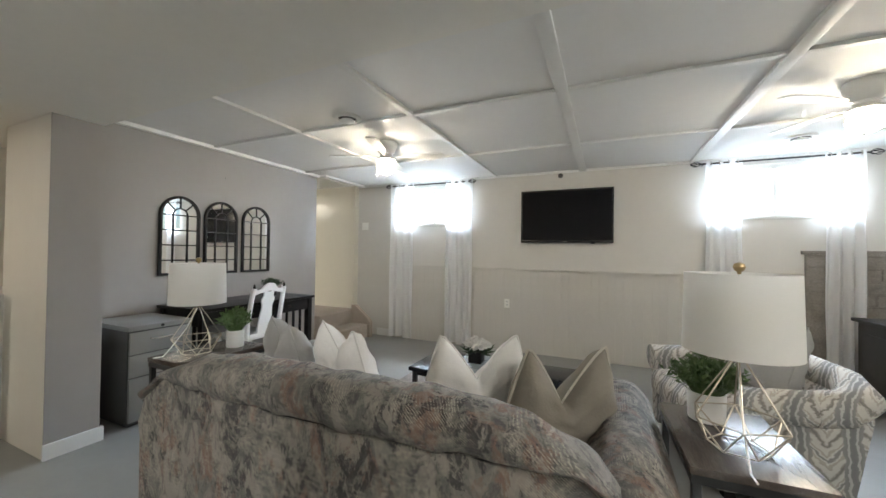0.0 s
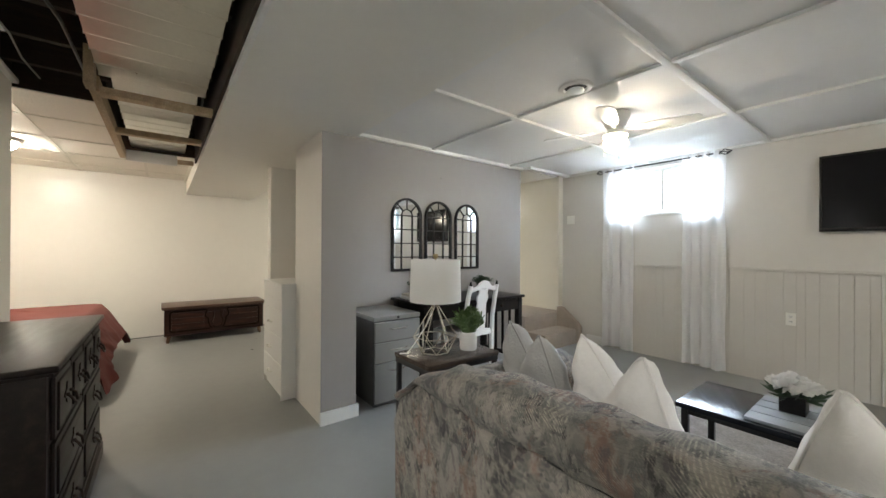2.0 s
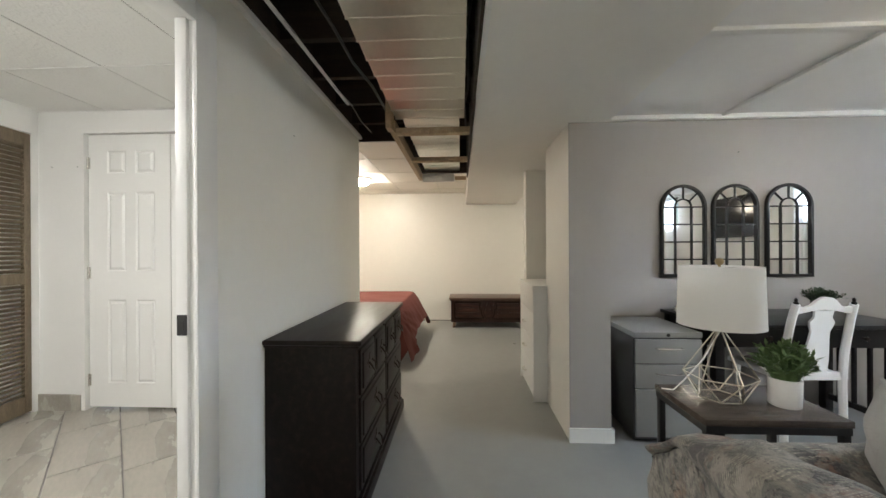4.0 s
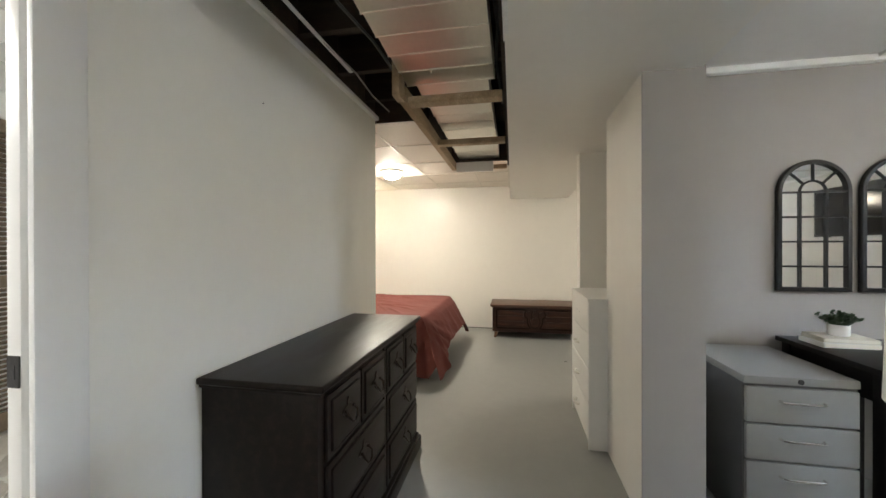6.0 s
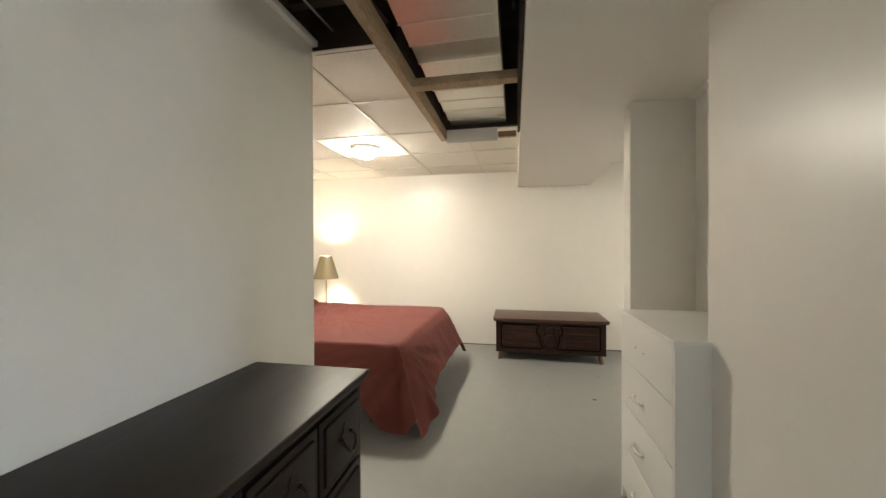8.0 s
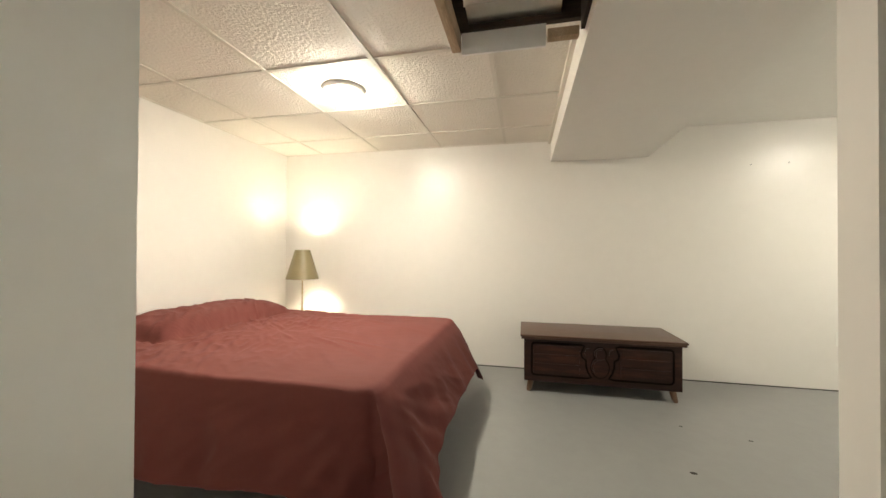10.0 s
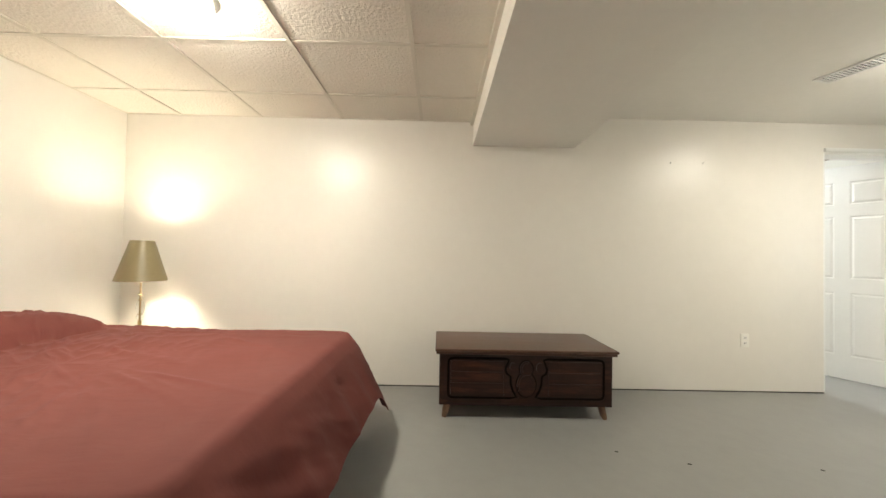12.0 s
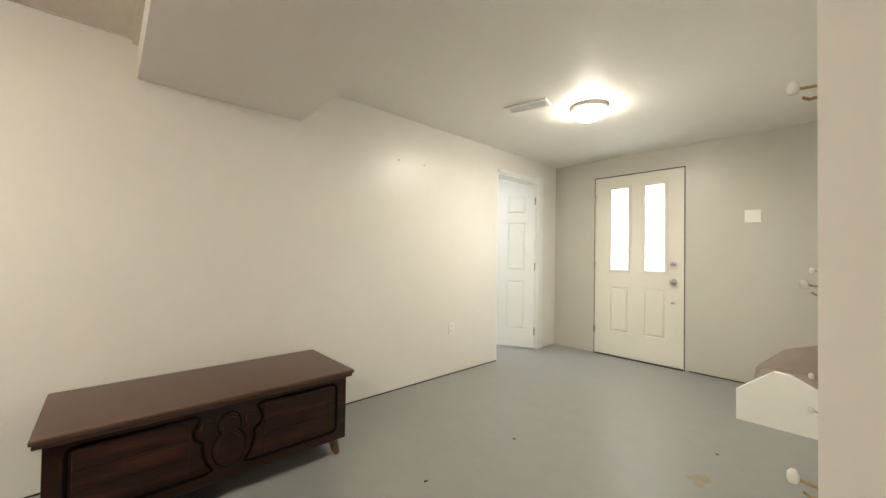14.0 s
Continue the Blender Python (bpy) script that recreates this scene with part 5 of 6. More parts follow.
def sweep_back(bm, outline, t):
    """An upright outline of (across, height) pairs laid on the raked back."""
    def rake(z):
        return 0.05 + max(0.0, z - 0.42) ** 1.3 * 0.195
    a = [bm.verts.new((rake(z) - t / 2, y, z)) for y, z in outline]
    b = [bm.verts.new((rake(z) + t / 2, y, z)) for y, z in outline]
    for i in range(len(a)):
        j = (i + 1) % len(a)
        bm.faces.new((a[i], a[j], b[j], b[i]))
    h = len(a) // 2
    for i in range(h - 1):
        for q in (a, b):
            bm.faces.new((q[i], q[i + 1], q[-2 - i], q[-1 - i]))


half = [(0.062, 0.46), (0.066, 0.50), (0.066, 0.56), (0.060, 0.62), (0.052, 0.68), (0.048, 0.73), (0.060, 0.765), (0.064, 0.79), (0.045, 0.82), (0.05, 0.86)]
bm = bmesh.new()
sweep_back(bm, [(y * 1.15, z) for y, z in half] + [(-y * 1.15, z) for y, z in half[::-1]], 0.014)
part("splat", bm, M_WHITEPAINT, ch, smooth=True)
us = [i / 12 for i in range(13)]
crest = [(-0.17 + 0.34 * u, 0.882 + 0.055 * math.exp(-((u - 0.5) / 0.24) ** 4) + 0.006 * math.cos(u * 12.6)) for u in us]
under = [(-0.17 + 0.34 * u, 0.835 + 0.03 * math.sin(math.pi * u)) for u in us]
bm = bmesh.new()
sweep_back(bm, crest + under[::-1], 0.022)
part("crest_rail", bm, M_WHITEPAINT, ch, smooth=True)
bm = bmesh.new()
box(bm, 0.042, 0.062, -0.155, 0.155, 0.44, 0.475, 0.004)
part("lower_rail", bm, M_WHITEPAINT, ch, smooth=True)

# on the desk
bk = thing("book", (-2.99, 2.52, 0.76), "pale hardback book lying on the desk", "book", "stacked books")
boxed("cover", (0, 0.16, 0, 0.23, 0, 0.026), M_BOOKB, bk, bevel=0.002)
boxed("pages", (0.004, 0.163, 0.006, 0.233, 0.004, 0.022), M_PAGES, bk)
bk2 = thing("book", pose(-2.985, 2.53, 0.7865, 0, 0, -4), "cream hardback book on top of another", "book", "stacked books")
boxed("cover", (0, 0.15, 0, 0.22, 0, 0.022), M_BOOKA, bk2, bevel=0.002)
boxed("pages", (0.004, 0.153, 0.006, 0.223, 0.004, 0.018), M_PAGES, bk2)
grass_plant(-2.91, 2.64, 0.809, 0.042, 0.055, 90, 0.07, 0.06, "small trailing leafy plant in a white pot on books", 7, M_LEAFD, lw=0.008)
grass_plant(-2.89, 3.49, 0.76, 0.055, 0.085, 420, 0.11, 0.07, "grass tuft in a dark woven pot on the desk", 8, M_LEAFD, M_BLACKWOOD, lw=0.003)


# arched window-pane mirrors
def arch_mirror(y, label):
    m = thing("wall_mirror", (-3.088, y, 1.01), label, "mirror", "arched mirrors")
    w, h = 0.176, 0.72
    r = w
    def outline(k, n=20):
        """The arch drawn in by k."""
        rr = r - k
        return [(-rr, k), (rr, k)] + [(rr * math.cos(a), h - r + rr * math.sin(a)) for a in [i * math.pi / n for i in range(n + 1)]]
    bm = bmesh.new()
    o, i1 = outline(0.0), outline(0.022)
    for x0, x1 in ((0.002, 0.026),):
        a = [bm.verts.new((x0, u, v)) for u, v in o]
        b = [bm.verts.new((x1 - 0.006, u, v)) for u, v in o]
        c = [bm.verts.new((x1, u * 0.97, 0.006 + v * 0.985)) for u, v in o]
        d = [bm.verts.new((x1, u, v)) for u, v in i1]
        e = [bm.verts.new((x0 + 0.006, u, v)) for u, v in i1]
        for p, q in ((a, b), (b, c), (c, d), (d, e)):
            for k in range(len(p)):
                bm.faces.new((p[k], p[(k + 1) % len(p)], q[(k + 1) % len(q)], q[k]))
    part("mirror_frame", bm, M_MIRFRAME, m, smooth=True)
    bm = bmesh.new()
    g = [bm.verts.new((0.009, u, v)) for u, v in outline(0.018)]
    k = [bm.verts.new((0.004, u, v)) for u, v in outline(0.018)]
    bm.faces.new(g)
    bm.faces.new(k[::-1])
    for i in range(len(g)):
        bm.faces.new((g[i], g[(i + 1) % len(g)], k[(i + 1) % len(g)], k[i]))
    part("mirror_glass", bm, M_MIRROR, m, "silvered mirror glass")
    zc = h - r
    ri = 0.062
    for u in (-ri, ri - 0.0):
        boxed("muntin", (0.009, 0.019, u - 0.005, u + 0.005, 0.02, zc), M_MIRFRAME, m)
    for z in (zc * 0.25, zc * 0.5, zc * 0.75, zc):
        boxed("muntin", (0.0095, 0.0185, -r + 0.015, r - 0.015, z - 0.005, z + 0.005), M_MIRFRAME, m)
    bm = bmesh.new()
    tube(bm, [(0.013, ri * math.cos(a), zc + ri * math.sin(a)) for a in [i * math.pi / 12 for i in range(13)]], 0.0055, 6)
    part("muntin", bm, M_MIRFRAME, m, smooth=True)
    for a in (math.pi / 4, math.pi / 2, 3 * math.pi / 4):
        bm = bmesh.new()
        tube(bm, [(0.013, ri * math.cos(a), zc + ri * math.sin(a)), (0.013, (r - 0.015) * math.cos(a), zc + (r - 0.015) * math.sin(a))], 0.0055, 6)
        part("muntin", bm, M_MIRFRAME, m, smooth=True)
    return m


am = arch_mirror(2.645, "black arched window-pane mirror hung above the desk")
copy_thing(am, Matrix.Translation((-3.088, 3.035, 1.01)))
copy_thing(am, Matrix.Translation((-3.088, 3.435, 1.01)))

# television
tv = thing("television", (0.025, NY, 1.39), "black flat-screen television hung on the wall", "television")
bm = bmesh.new()
for a, b, c, d in ((-0.53, 0.53, 0.0, 0.032), (-0.53, 0.53, 0.625, 0.645), (-0.53, -0.51, 0.032, 0.625), (0.51, 0.53, 0.032, 0.625)):
    box(bm, a, b, -0.06, -0.015, c, d, 0.004)
part("bezel", bm, M_TV, tv, smooth=True)
boxed("screen", (-0.51, 0.51, -0.053, -0.02, 0.032, 0.625), M_SCREEN, tv)
boxed("wall_mount", (-0.2, 0.2, -0.015, 0.0, 0.2, 0.45), M_BLACKMETAL, tv)
boxed("badge", (-0.025, 0.025, -0.0615, -0.060, 0.011, 0.017), M_CHROME, tv)
boxed("sensor", (0.29, 0.33, -0.055, -0.03, -0.012, 0.0), M_BLACKMETAL, tv)
bm = bmesh.new()
lathe(bm, [(0, 0), (0.03, 0), (0.028, 0.012), (0.016, 0.03), (0, 0.034)], seg=16)
tagged(part("wall_sensor", bm, M_STEELDARK, smooth=True, at=pose(-0.04, NY, 2.215, 90, 0, 0)), "small round grey sensor under the ceiling", "sensor")


def wall_plate(m, kind, label):
    p = thing("wall_plate_" + kind, m, label, kind)
    boxed("plate", (-0.057 if kind == "switch" else -0.035, 0.057 if kind == "switch" else 0.035, -0.006, 0, -0.057, 0.057), M_PLATE, p, bevel=0.002)
    if kind == "switch":
        for x in (-0.025, 0.025):
            boxed("toggle", (x - 0.005, x + 0.005, -0.014, -0.006, -0.006, 0.012), M_TRIM, p)
    else:
        for z in (-0.022, 0.022):
            boxed("socket", (-0.016, 0.016, -0.0075, -0.006, z - 0.014, z + 0.014), M_TRIM, p)
            for x in (-0.006, 0.006):
                boxed("slot", (x - 0.0015, x + 0.0015, -0.008, -0.0075, z - 0.004, z + 0.006), M_DARKSLOT, p)
    return p


wall_plate(pose(-0.685, NY - 0.014, 0.61), "outlet", "ivory outlet plate on the wainscot")
wall_plate(pose(-2.93, NY, 1.645), "switch", "ivory double light switch by the stairs")
wall_plate(pose(-4.47, EY, 1.505), "switch", "ivory double light switch by the entry door")
wall_plate(pose(WX, 3.29, 0.425, 0, 0, 90), "outlet", "ivory outlet plate on the long wall")


# ceiling fans
def ceiling_fan(m, label):
    f = thing("ceiling_fan", m, label, "ceiling fan", "white ceiling fans")
    bm = bmesh.new()
    lathe(bm, [(0, 0), (0.098, 0), (0.105, -0.015), (0.098, -0.05), (0.085, -0.065), (0.08, -0.09), (0.055, -0.115), (0.06, -0.135), (0.045, -0.15), (0, -0.15)], seg=32)
    part("motor_housing", bm, M_TRIM, f, smooth=True)
    bm = bmesh.new()
    lathe(bm, [(0.046, -0.146), (0.082, -0.156), (0.09, -0.172), (0.087, -0.172), (0.079, -0.160), (0.046, -0.1505)], seg=32)
    part("light_fitter", bm, M_TRIM, f, smooth=True)
    bm = bmesh.new()
    lathe(bm, [(0.045, -0.153), (0.058, -0.172), (0.078, -0.197), (0.086, -0.225), (0.082, -0.252), (0.066, -0.276), (0.036, -0.293), (0, -0.298)], seg=28)
    part("light_bowl", bm, M_BULB, f, "lit frosted glass bowl", smooth=True)
    for i in range(4):
        a = radians(20 + 90 * i)
        bm = bmesh.new()
        out = [(0.0, -0.03), (0.03, -0.042), (0.12, -0.055), (0.30, -0.060), (0.36, -0.052), (0.385, -0.03), (0.39, 0.0), (0.385, 0.03), (0.36, 0.052), (0.30, 0.060), (0.12, 0.055), (0.03, 0.042), (0.0, 0.03)]
        prism(bm, out, -0.004, 0.004, "z")
        b = part("blade", bm, M_TRIM, f, at=pose(0.155 * math.cos(a), 0.155 * math.sin(a), -0.125, 0, 0, 20 + 90 * i) @ pose(0, 0, 0, -9, 0, 0))
        bm = bmesh.new()
        box(bm, -0.09, 0.05, -0.014, 0.014, -0.010, -0.0045, 0.002)
        part("blade_arm", bm, M_TRIM, b, smooth=True)
    for x, ln in ((0.06, 0.20), (-0.055, 0.16)):
        bm = bmesh.new()
        tube(bm, [(x, -0.06, -0.15), (x, -0.062, -0.15 - ln)], 0.0016, 5)
        lathe(bm, [(0, 0), (0.005, 0.006), (0.004, 0.02), (0, 0.026)], x, -0.062, -0.172 - ln, 10)
        part("pull_chain", bm, M_TRIM, f, smooth=True)
    return f


cf = ceiling_fan(pose(-1.41, 3.47, 2.27), "white ceiling fan with a lit glass bowl, at rest")
copy_thing(cf, pose(1.84, 3.50, 2.27, 0, 0, 10))


def round_vent(x, y):
    v = thing("ceiling_vent", (x, y, 2.27), "round white ceiling air diffuser", "air vent", "round ceiling vents")
    bm = bmesh.new()
    lathe(bm, [(0.105, 0), (0.108, -0.004), (0.10, -0.014), (0.075, -0.018), (0.068, -0.004)], seg=32)
    part("rim", bm, M_TRIM, v, smooth=True)
    bm = bmesh.new()
    lathe(bm, [(0, -0.036), (0.045, -0.036), (0.056, -0.028), (0.05, -0.02), (0, -0.018)], seg=32)
    part("disc", bm, M_TRIM, v, smooth=True)
    bm = bmesh.new()
    lathe(bm, [(0, -0.003), (0.07, -0.003), (0.07, -0.0015), (0, -0.0015)], seg=24)
    part("throat", bm, M_DARKSLOT, v)
    boxed("stem", (-0.004, 0.004, -0.004, 0.004, -0.02, -0.003), M_TRIM, v)
    return v


round_vent(-1.34, 2.82)
round_vent(1.97, 4.62)

# stone facing under the second window and an iron stove
fp = tagged(boxed("stone_facing", (2.22, 2.99, NY - 0.032, NY - 0.026, 0.0, 1.28), M_STONE), "grey split-face stone facing on the window wall", "stone wall", kind="structure")
random.seed(9)
for r in range(11):
    x = 2.22
    while x < 2.97:
        ln = min(random.uniform(0.10, 0.34), 2.99 - x)
        b = bmesh.new()
        box(b, x + 0.003, x + ln - 0.003, NY - 0.034 - random.uniform(0.002, 0.010), NY - 0.0325, r * 0.115 + 0.005, r * 0.115 + 0.110, 0.006, 1)
        part("stone", b, M_STONE, fp)
        x += ln
boxed("cap_stone", (2.20, 2.99, NY - 0.046, NY - 0.002, 1.281, 1.315), M_STONE, fp, "pale stone slab", bevel=0.006)
sw = thing("wood_stove", pose(2.60, 4.50, 0, 0, 0, 0), "black cast iron wood stove before the stone wall", "stove")
boxed("body", (-0.2, 0.2, -0.3, 0.3, 0.12, 0.72), M_IRON, sw, bevel=0.015)
boxed("top_plate", (-0.23, 0.23, -0.33, 0.33, 0.721, 0.75), M_IRON, sw, bevel=0.008)
boxed("door", (-0.215, -0.201, -0.2, 0.2, 0.22, 0.64), M_IRON, sw, bevel=0.004)
for x in (-0.17, 0.17):
    for y in (-0.27, 0.27):
        boxed("leg", (x - 0.02, x + 0.02, y - 0.02, y + 0.02, 0, 0.12), M_IRON, sw)


# ---- hall: dark dresser and white chest of drawers ----
dr = thing("dresser", (-2.955, 0.003, 0), "dark walnut-stained eight-drawer dresser against the hall wall", "dresser")
boxed("body", (0.0, 1.17, 0.0, 0.425, 0.085, 0.79), M_DRESSER, dr, bevel=0.003)
bm = bmesh.new()
box(bm, -0.012, 1.195, 0.0, 0.456, 0.803, 0.827, 0.009, 3)
box(bm, -0.004, 1.182, 0.0, 0.442, 0.790, 0.803, 0.004)
part("top", bm, M_DRESSER, dr, smooth=True)
bm = bmesh.new()
box(bm, -0.02, 1.19, 0.0, 0.455, 0.0, 0.07, 0.005)
box(bm, -0.012, 1.182, 0.0, 0.442, 0.07, 0.09, 0.008)
part("plinth", bm, M_DRESSER, dr, smooth=True)
def drawer_front(x0, x1, z0, z1):
    """A lipped drawer front with a raised field and one bail pull on a shaped plate."""
    bm = bmesh.new()
    box(bm, x0, x1, 0.426, 0.440, z0, z1, 0.006)
    box(bm, x0 + 0.022, x1 - 0.022, 0.439, 0.447, z0 + 0.022, z1 - 0.022, 0.007, 3)
    d = part("drawer", bm, M_DRESSER, dr, smooth=True)
    xc, zc = (x0 + x1) / 2, (z0 + z1) / 2 + 0.01
    bm = bmesh.new()
    wing = [(0.0, 0.046), (0.010, 0.032), (0.008, 0.020), (0.026, 0.016), (0.046, 0.006), (0.034, -0.008), (0.016, -0.012), (0.010, -0.026), (0.0, -0.034)]
    prism(bm, [(xc + u, zc + v) for u, v in wing] + [(xc - u, zc + v) for u, v in wing[-2:0:-1]], 0.446, 0.451, "y")
    tube(bm, [(xc - 0.030, 0.456, zc + 0.004), (xc - 0.034, 0.468, zc - 0.010), (xc - 0.020, 0.474, zc - 0.030), (xc, 0.476, zc - 0.036), (xc + 0.020, 0.474, zc - 0.030), (xc + 0.034, 0.468, zc - 0.010), (xc + 0.030, 0.456, zc + 0.004)], 0.0045, 6)
    for u in (-0.030, 0.030):
        tube(bm, [(xc + u, 0.449, zc + 0.004), (xc + u, 0.460, zc + 0.004)], 0.006, 6)
    part("handle", bm, M_DARKPULL, d, "dark bronze bail pull", smooth=True)


for x0 in (0.035, 0.600):
    for z0, z1 in ((0.115, 0.325), (0.337, 0.548)):
        drawer_front(x0, x0 + 0.535, z0, z1)
    drawer_front(x0, x0 + 0.263, 0.560, 0.775)
    drawer_front(x0 + 0.272, x0 + 0.535, 0.560, 0.775)
bm = bmesh.new()
box(bm, 0.575, 0.595, 0.426, 0.436, 0.10, 0.785, 0.003)
part("stile", bm, M_DRESSER, dr, smooth=True)

wc = thing("chest_of_drawers", (-3.735, 1.49, 0), "white laminate chest of drawers with white handles", "chest of drawers")
boxed("side_panel", (0.0, 0.016, 0.0, 0.375, 0, 0.92), M_WHITELAM, wc)
boxed("side_panel", (0.608, 0.624, 0.0, 0.375, 0, 0.92), M_WHITELAM, wc)
boxed("top", (-0.004, 0.628, -0.006, 0.377, 0.9205, 0.937), M_WHITELAM, wc, bevel=0.002)
boxed("back_panel", (0.016, 0.608, 0.365, 0.375, 0.02, 0.92), M_WHITELAM, wc)
boxed("kick_board", (0.016, 0.608, 0.02, 0.035, 0.0, 0.055), M_WHITELAM, wc)
for i, (z0, z1) in enumerate(((0.06, 0.272), (0.277, 0.489), (0.494, 0.706), (0.711, 0.917))):
    d = boxed("drawer_front", (0.018, 0.606, -0.001, 0.016, z0, z1), M_WHITELAM, wc, bevel=0.002)
    zc, xc = (z0 + z1) / 2 - 0.01, 0.27
    if i < 3:
        bm = bmesh.new()
        tube(bm, [(xc - 0.05, -0.002, zc), (xc - 0.045, -0.014, zc), (xc - 0.025, -0.024, zc), (xc + 0.025, -0.024, zc), (xc + 0.045, -0.014, zc), (xc + 0.05, -0.002, zc)], 0.0065, 8)
        part("handle", bm, M_PORCELAIN, d, "white plastic bow handle", smooth=True)
    else:
        for x in (xc - 0.05, xc + 0.05):
            bm = bmesh.new()
            lathe(bm, [(0, 0), (0.0035, 0), (0.0035, 0.001), (0, 0.001)], seg=10)
            part("screw_hole", bm, M_DARKSLOT, d, "empty dark screw hole", at=pose(x, -0.0012, zc, 90, 0, 0))

for y, z, s in ((1.87, 1.43, 1.1), (2.3, 1.035, 1.2), (3.2, 1.055, 1.5), (3.2, 0.59, 1.6), (3.2, 0.44, 1.6), (1.87, 0.69, 1.1)):
    hk = thing("coat_hook", pose(-3.986, y, z, 0, 0, 90), "porcelain-tipped metal coat hook on the partition", "coat hook", "coat hooks")
    bm = bmesh.new()
    box(bm, -0.012, 0.012, 0.0, 0.003, -0.03, 0.03, 0.001)
    tube(bm, [(0, 0.002, 0.008), (0, 0.024 * s, 0.01), (0, 0.032 * s, 0.014)], 0.003, 8)
    tube(bm, [(0, 0.002, -0.012), (0, 0.016 * s, -0.014), (0, 0.024 * s, -0.008)], 0.003, 8)
    part("stem", bm, M_BRASS, hk, smooth=True)
    bm = bmesh.new()
    lathe(bm, [(0, -0.014), (0.008, -0.011), (0.010, -0.004), (0.0095, 0.007), (0.005, 0.013), (0, 0.014)], 0, 0.036 * s, 0.014, 14)
    part("knob", bm, M_PORCELAIN, hk, smooth=True)

# ---- bedroom: bed, lamp, cedar chest ----
BX0, BX1, BY0, BY1, BZ = -5.73, -4.13, -1.845, 0.18, 0.585
bed = thing("bed", ((BX0 + BX1) / 2, BY1, 0), "queen bed with white mattress on a box spring", "bed")
hw = (BX1 - BX0) / 2
bm = bmesh.new()
rounded(bm, -hw + 0.02, hw - 0.02, -2.03, -0.02, 0.36, 0.565, 0.06, 0.0, 8)
part("mattress", bm, M_MATTRESS, bed, smooth=True)
boxed("box_spring", (-hw + 0.025, hw - 0.025, -2.03, -0.03, 0.17, 0.358), M_MATTRESS, bed, bevel=0.02)
for d in ((-hw + 0.03, hw - 0.03, -0.08, -0.05, 0.14, 0.17), (-hw + 0.03, hw - 0.03, -2.02, -1.99, 0.14, 0.17)):
    boxed("bed_rail", d, M_IRON, bed)
for x in (-hw + 0.1, hw - 0.1):
    for y in (-0.22, -1.85):
        bm = bmesh.new()
        lathe(bm, [(0, 0), (0.028, 0), (0.03, 0.03), (0.018, 0.045), (0.018, 0.17), (0, 0.17)], x, y, 0, 12)
        part("bed_foot", bm, M_IRON, bed, smooth=True)


def bed_sheet():
    """One cloth: rings from the middle of the bed to its edge, then down the sides in folds."""
    cx, cy = (BX0 + BX1) / 2, (BY0 + BY1) / 2
    hx, hy, rc = (BX1 - BX0) / 2, (BY1 - BY0) / 2, 0.07
    per = []
    n_side, n_c = 120, 14
    corners = [(hx - rc, hy - rc, 0), (-hx + rc, hy - rc, 90), (-hx + rc, -hy + rc, 180), (hx - rc, -hy + rc, 270)]
    for i, (ax, ay, a0) in enumerate(corners):
        for k in range(n_c + 1):
            a = radians(a0 + 90 * k / n_c)
            per.append((ax + rc * math.cos(a), ay + rc * math.sin(a), math.cos(a), math.sin(a)))
        bx, by, b0 = corners[(i + 1) % 4]
        a = radians(a0 + 90)
        s, e = (ax + rc * math.cos(a), ay + rc * math.sin(a)), (bx + rc * math.cos(a), by + rc * math.sin(a))
        for k in range(1, n_side):
            t = k / n_side
            per.append((s[0] + (e[0] - s[0]) * t, s[1] + (e[1] - s[1]) * t, math.cos(a), math.sin(a)))
    N = len(per)
    rnd = random.Random(31)
    creases = []
    for i in range(46):
        px, py = rnd.uniform(BX0 + 0.1, BX1 - 0.25), rnd.uniform(-1.35, -0.35) if i < 34 else rnd.uniform(-0.4, 0.1)
        ang = math.atan2(py + 1.5, px + 5.75) + rnd.uniform(-0.35, 0.35)
        creases.append((px, py, math.cos(ang), math.sin(ang), rnd.uniform(0.12, 0.30), rnd.uniform(0.012, 0.022), rnd.uniform(0.004, 0.011) * (1.0 if i < 34 else 0.5) * rnd.choice((1, 1, -0.6))))

    def top_z(x, y):
        wx, wy = x + cx, y + cy
        z = BZ
        u, v = (wx + 5.12) / 0.58, (wy + 1.56) / 0.25
        z += 0.125 * max(0.0, (1 - u ** 4)) ** 0.5 * max(0.0, 1 - v ** 4) ** 0.6 if abs(u) < 1 and abs(v) < 1 else 0.0
        z -= 0.012 * math.exp(-((abs(u) - 1.0) / 0.05) ** 2) if abs(v) < 1 else 0.0
        far = max(0.0, -(wy + 0.2)) / 1.5
        z += 0.010 * noise.noise(Vector((wx * 2.3, wy * 2.3, 1.0)))
        z += (0.004 + 0.012 * far) * noise.noise(Vector((wx * 3.5 + wy * 2.0, wy * 9 - wx * 5, 4.0)))
        z += (0.0006 + 0.018 * far) * (1 - abs(noise.noise(Vector((wx * 6 + wy * 3, wy * 14 - wx * 9, 7.0))))) ** 3
        for px, py, ca, sa, ln, w, amp in creases:
            dx, dy = wx - px, wy - py
            al, ac = (dx * ca + dy * sa) / ln, (-dx * sa + dy * ca) / w
            if abs(al) < 2 and abs(ac) < 3:
                z += amp * math.exp(-al * al - ac * ac)
        return z

    def hem(x, y):
        """How far down the cloth reaches, by the place on the edge."""
        wx, wy = x + cx, y + cy
        if wy > BY1 - 0.02:
            t = (BX1 - wx) / (BX1 - BX0)
            return 0.265 - 0.225 * math.exp(-(t / 0.13) ** 2) - 0.205 * math.exp(-((1 - t) / 0.07) ** 2)
        if wx > BX1 - 0.02:
            t = BY1 - wy
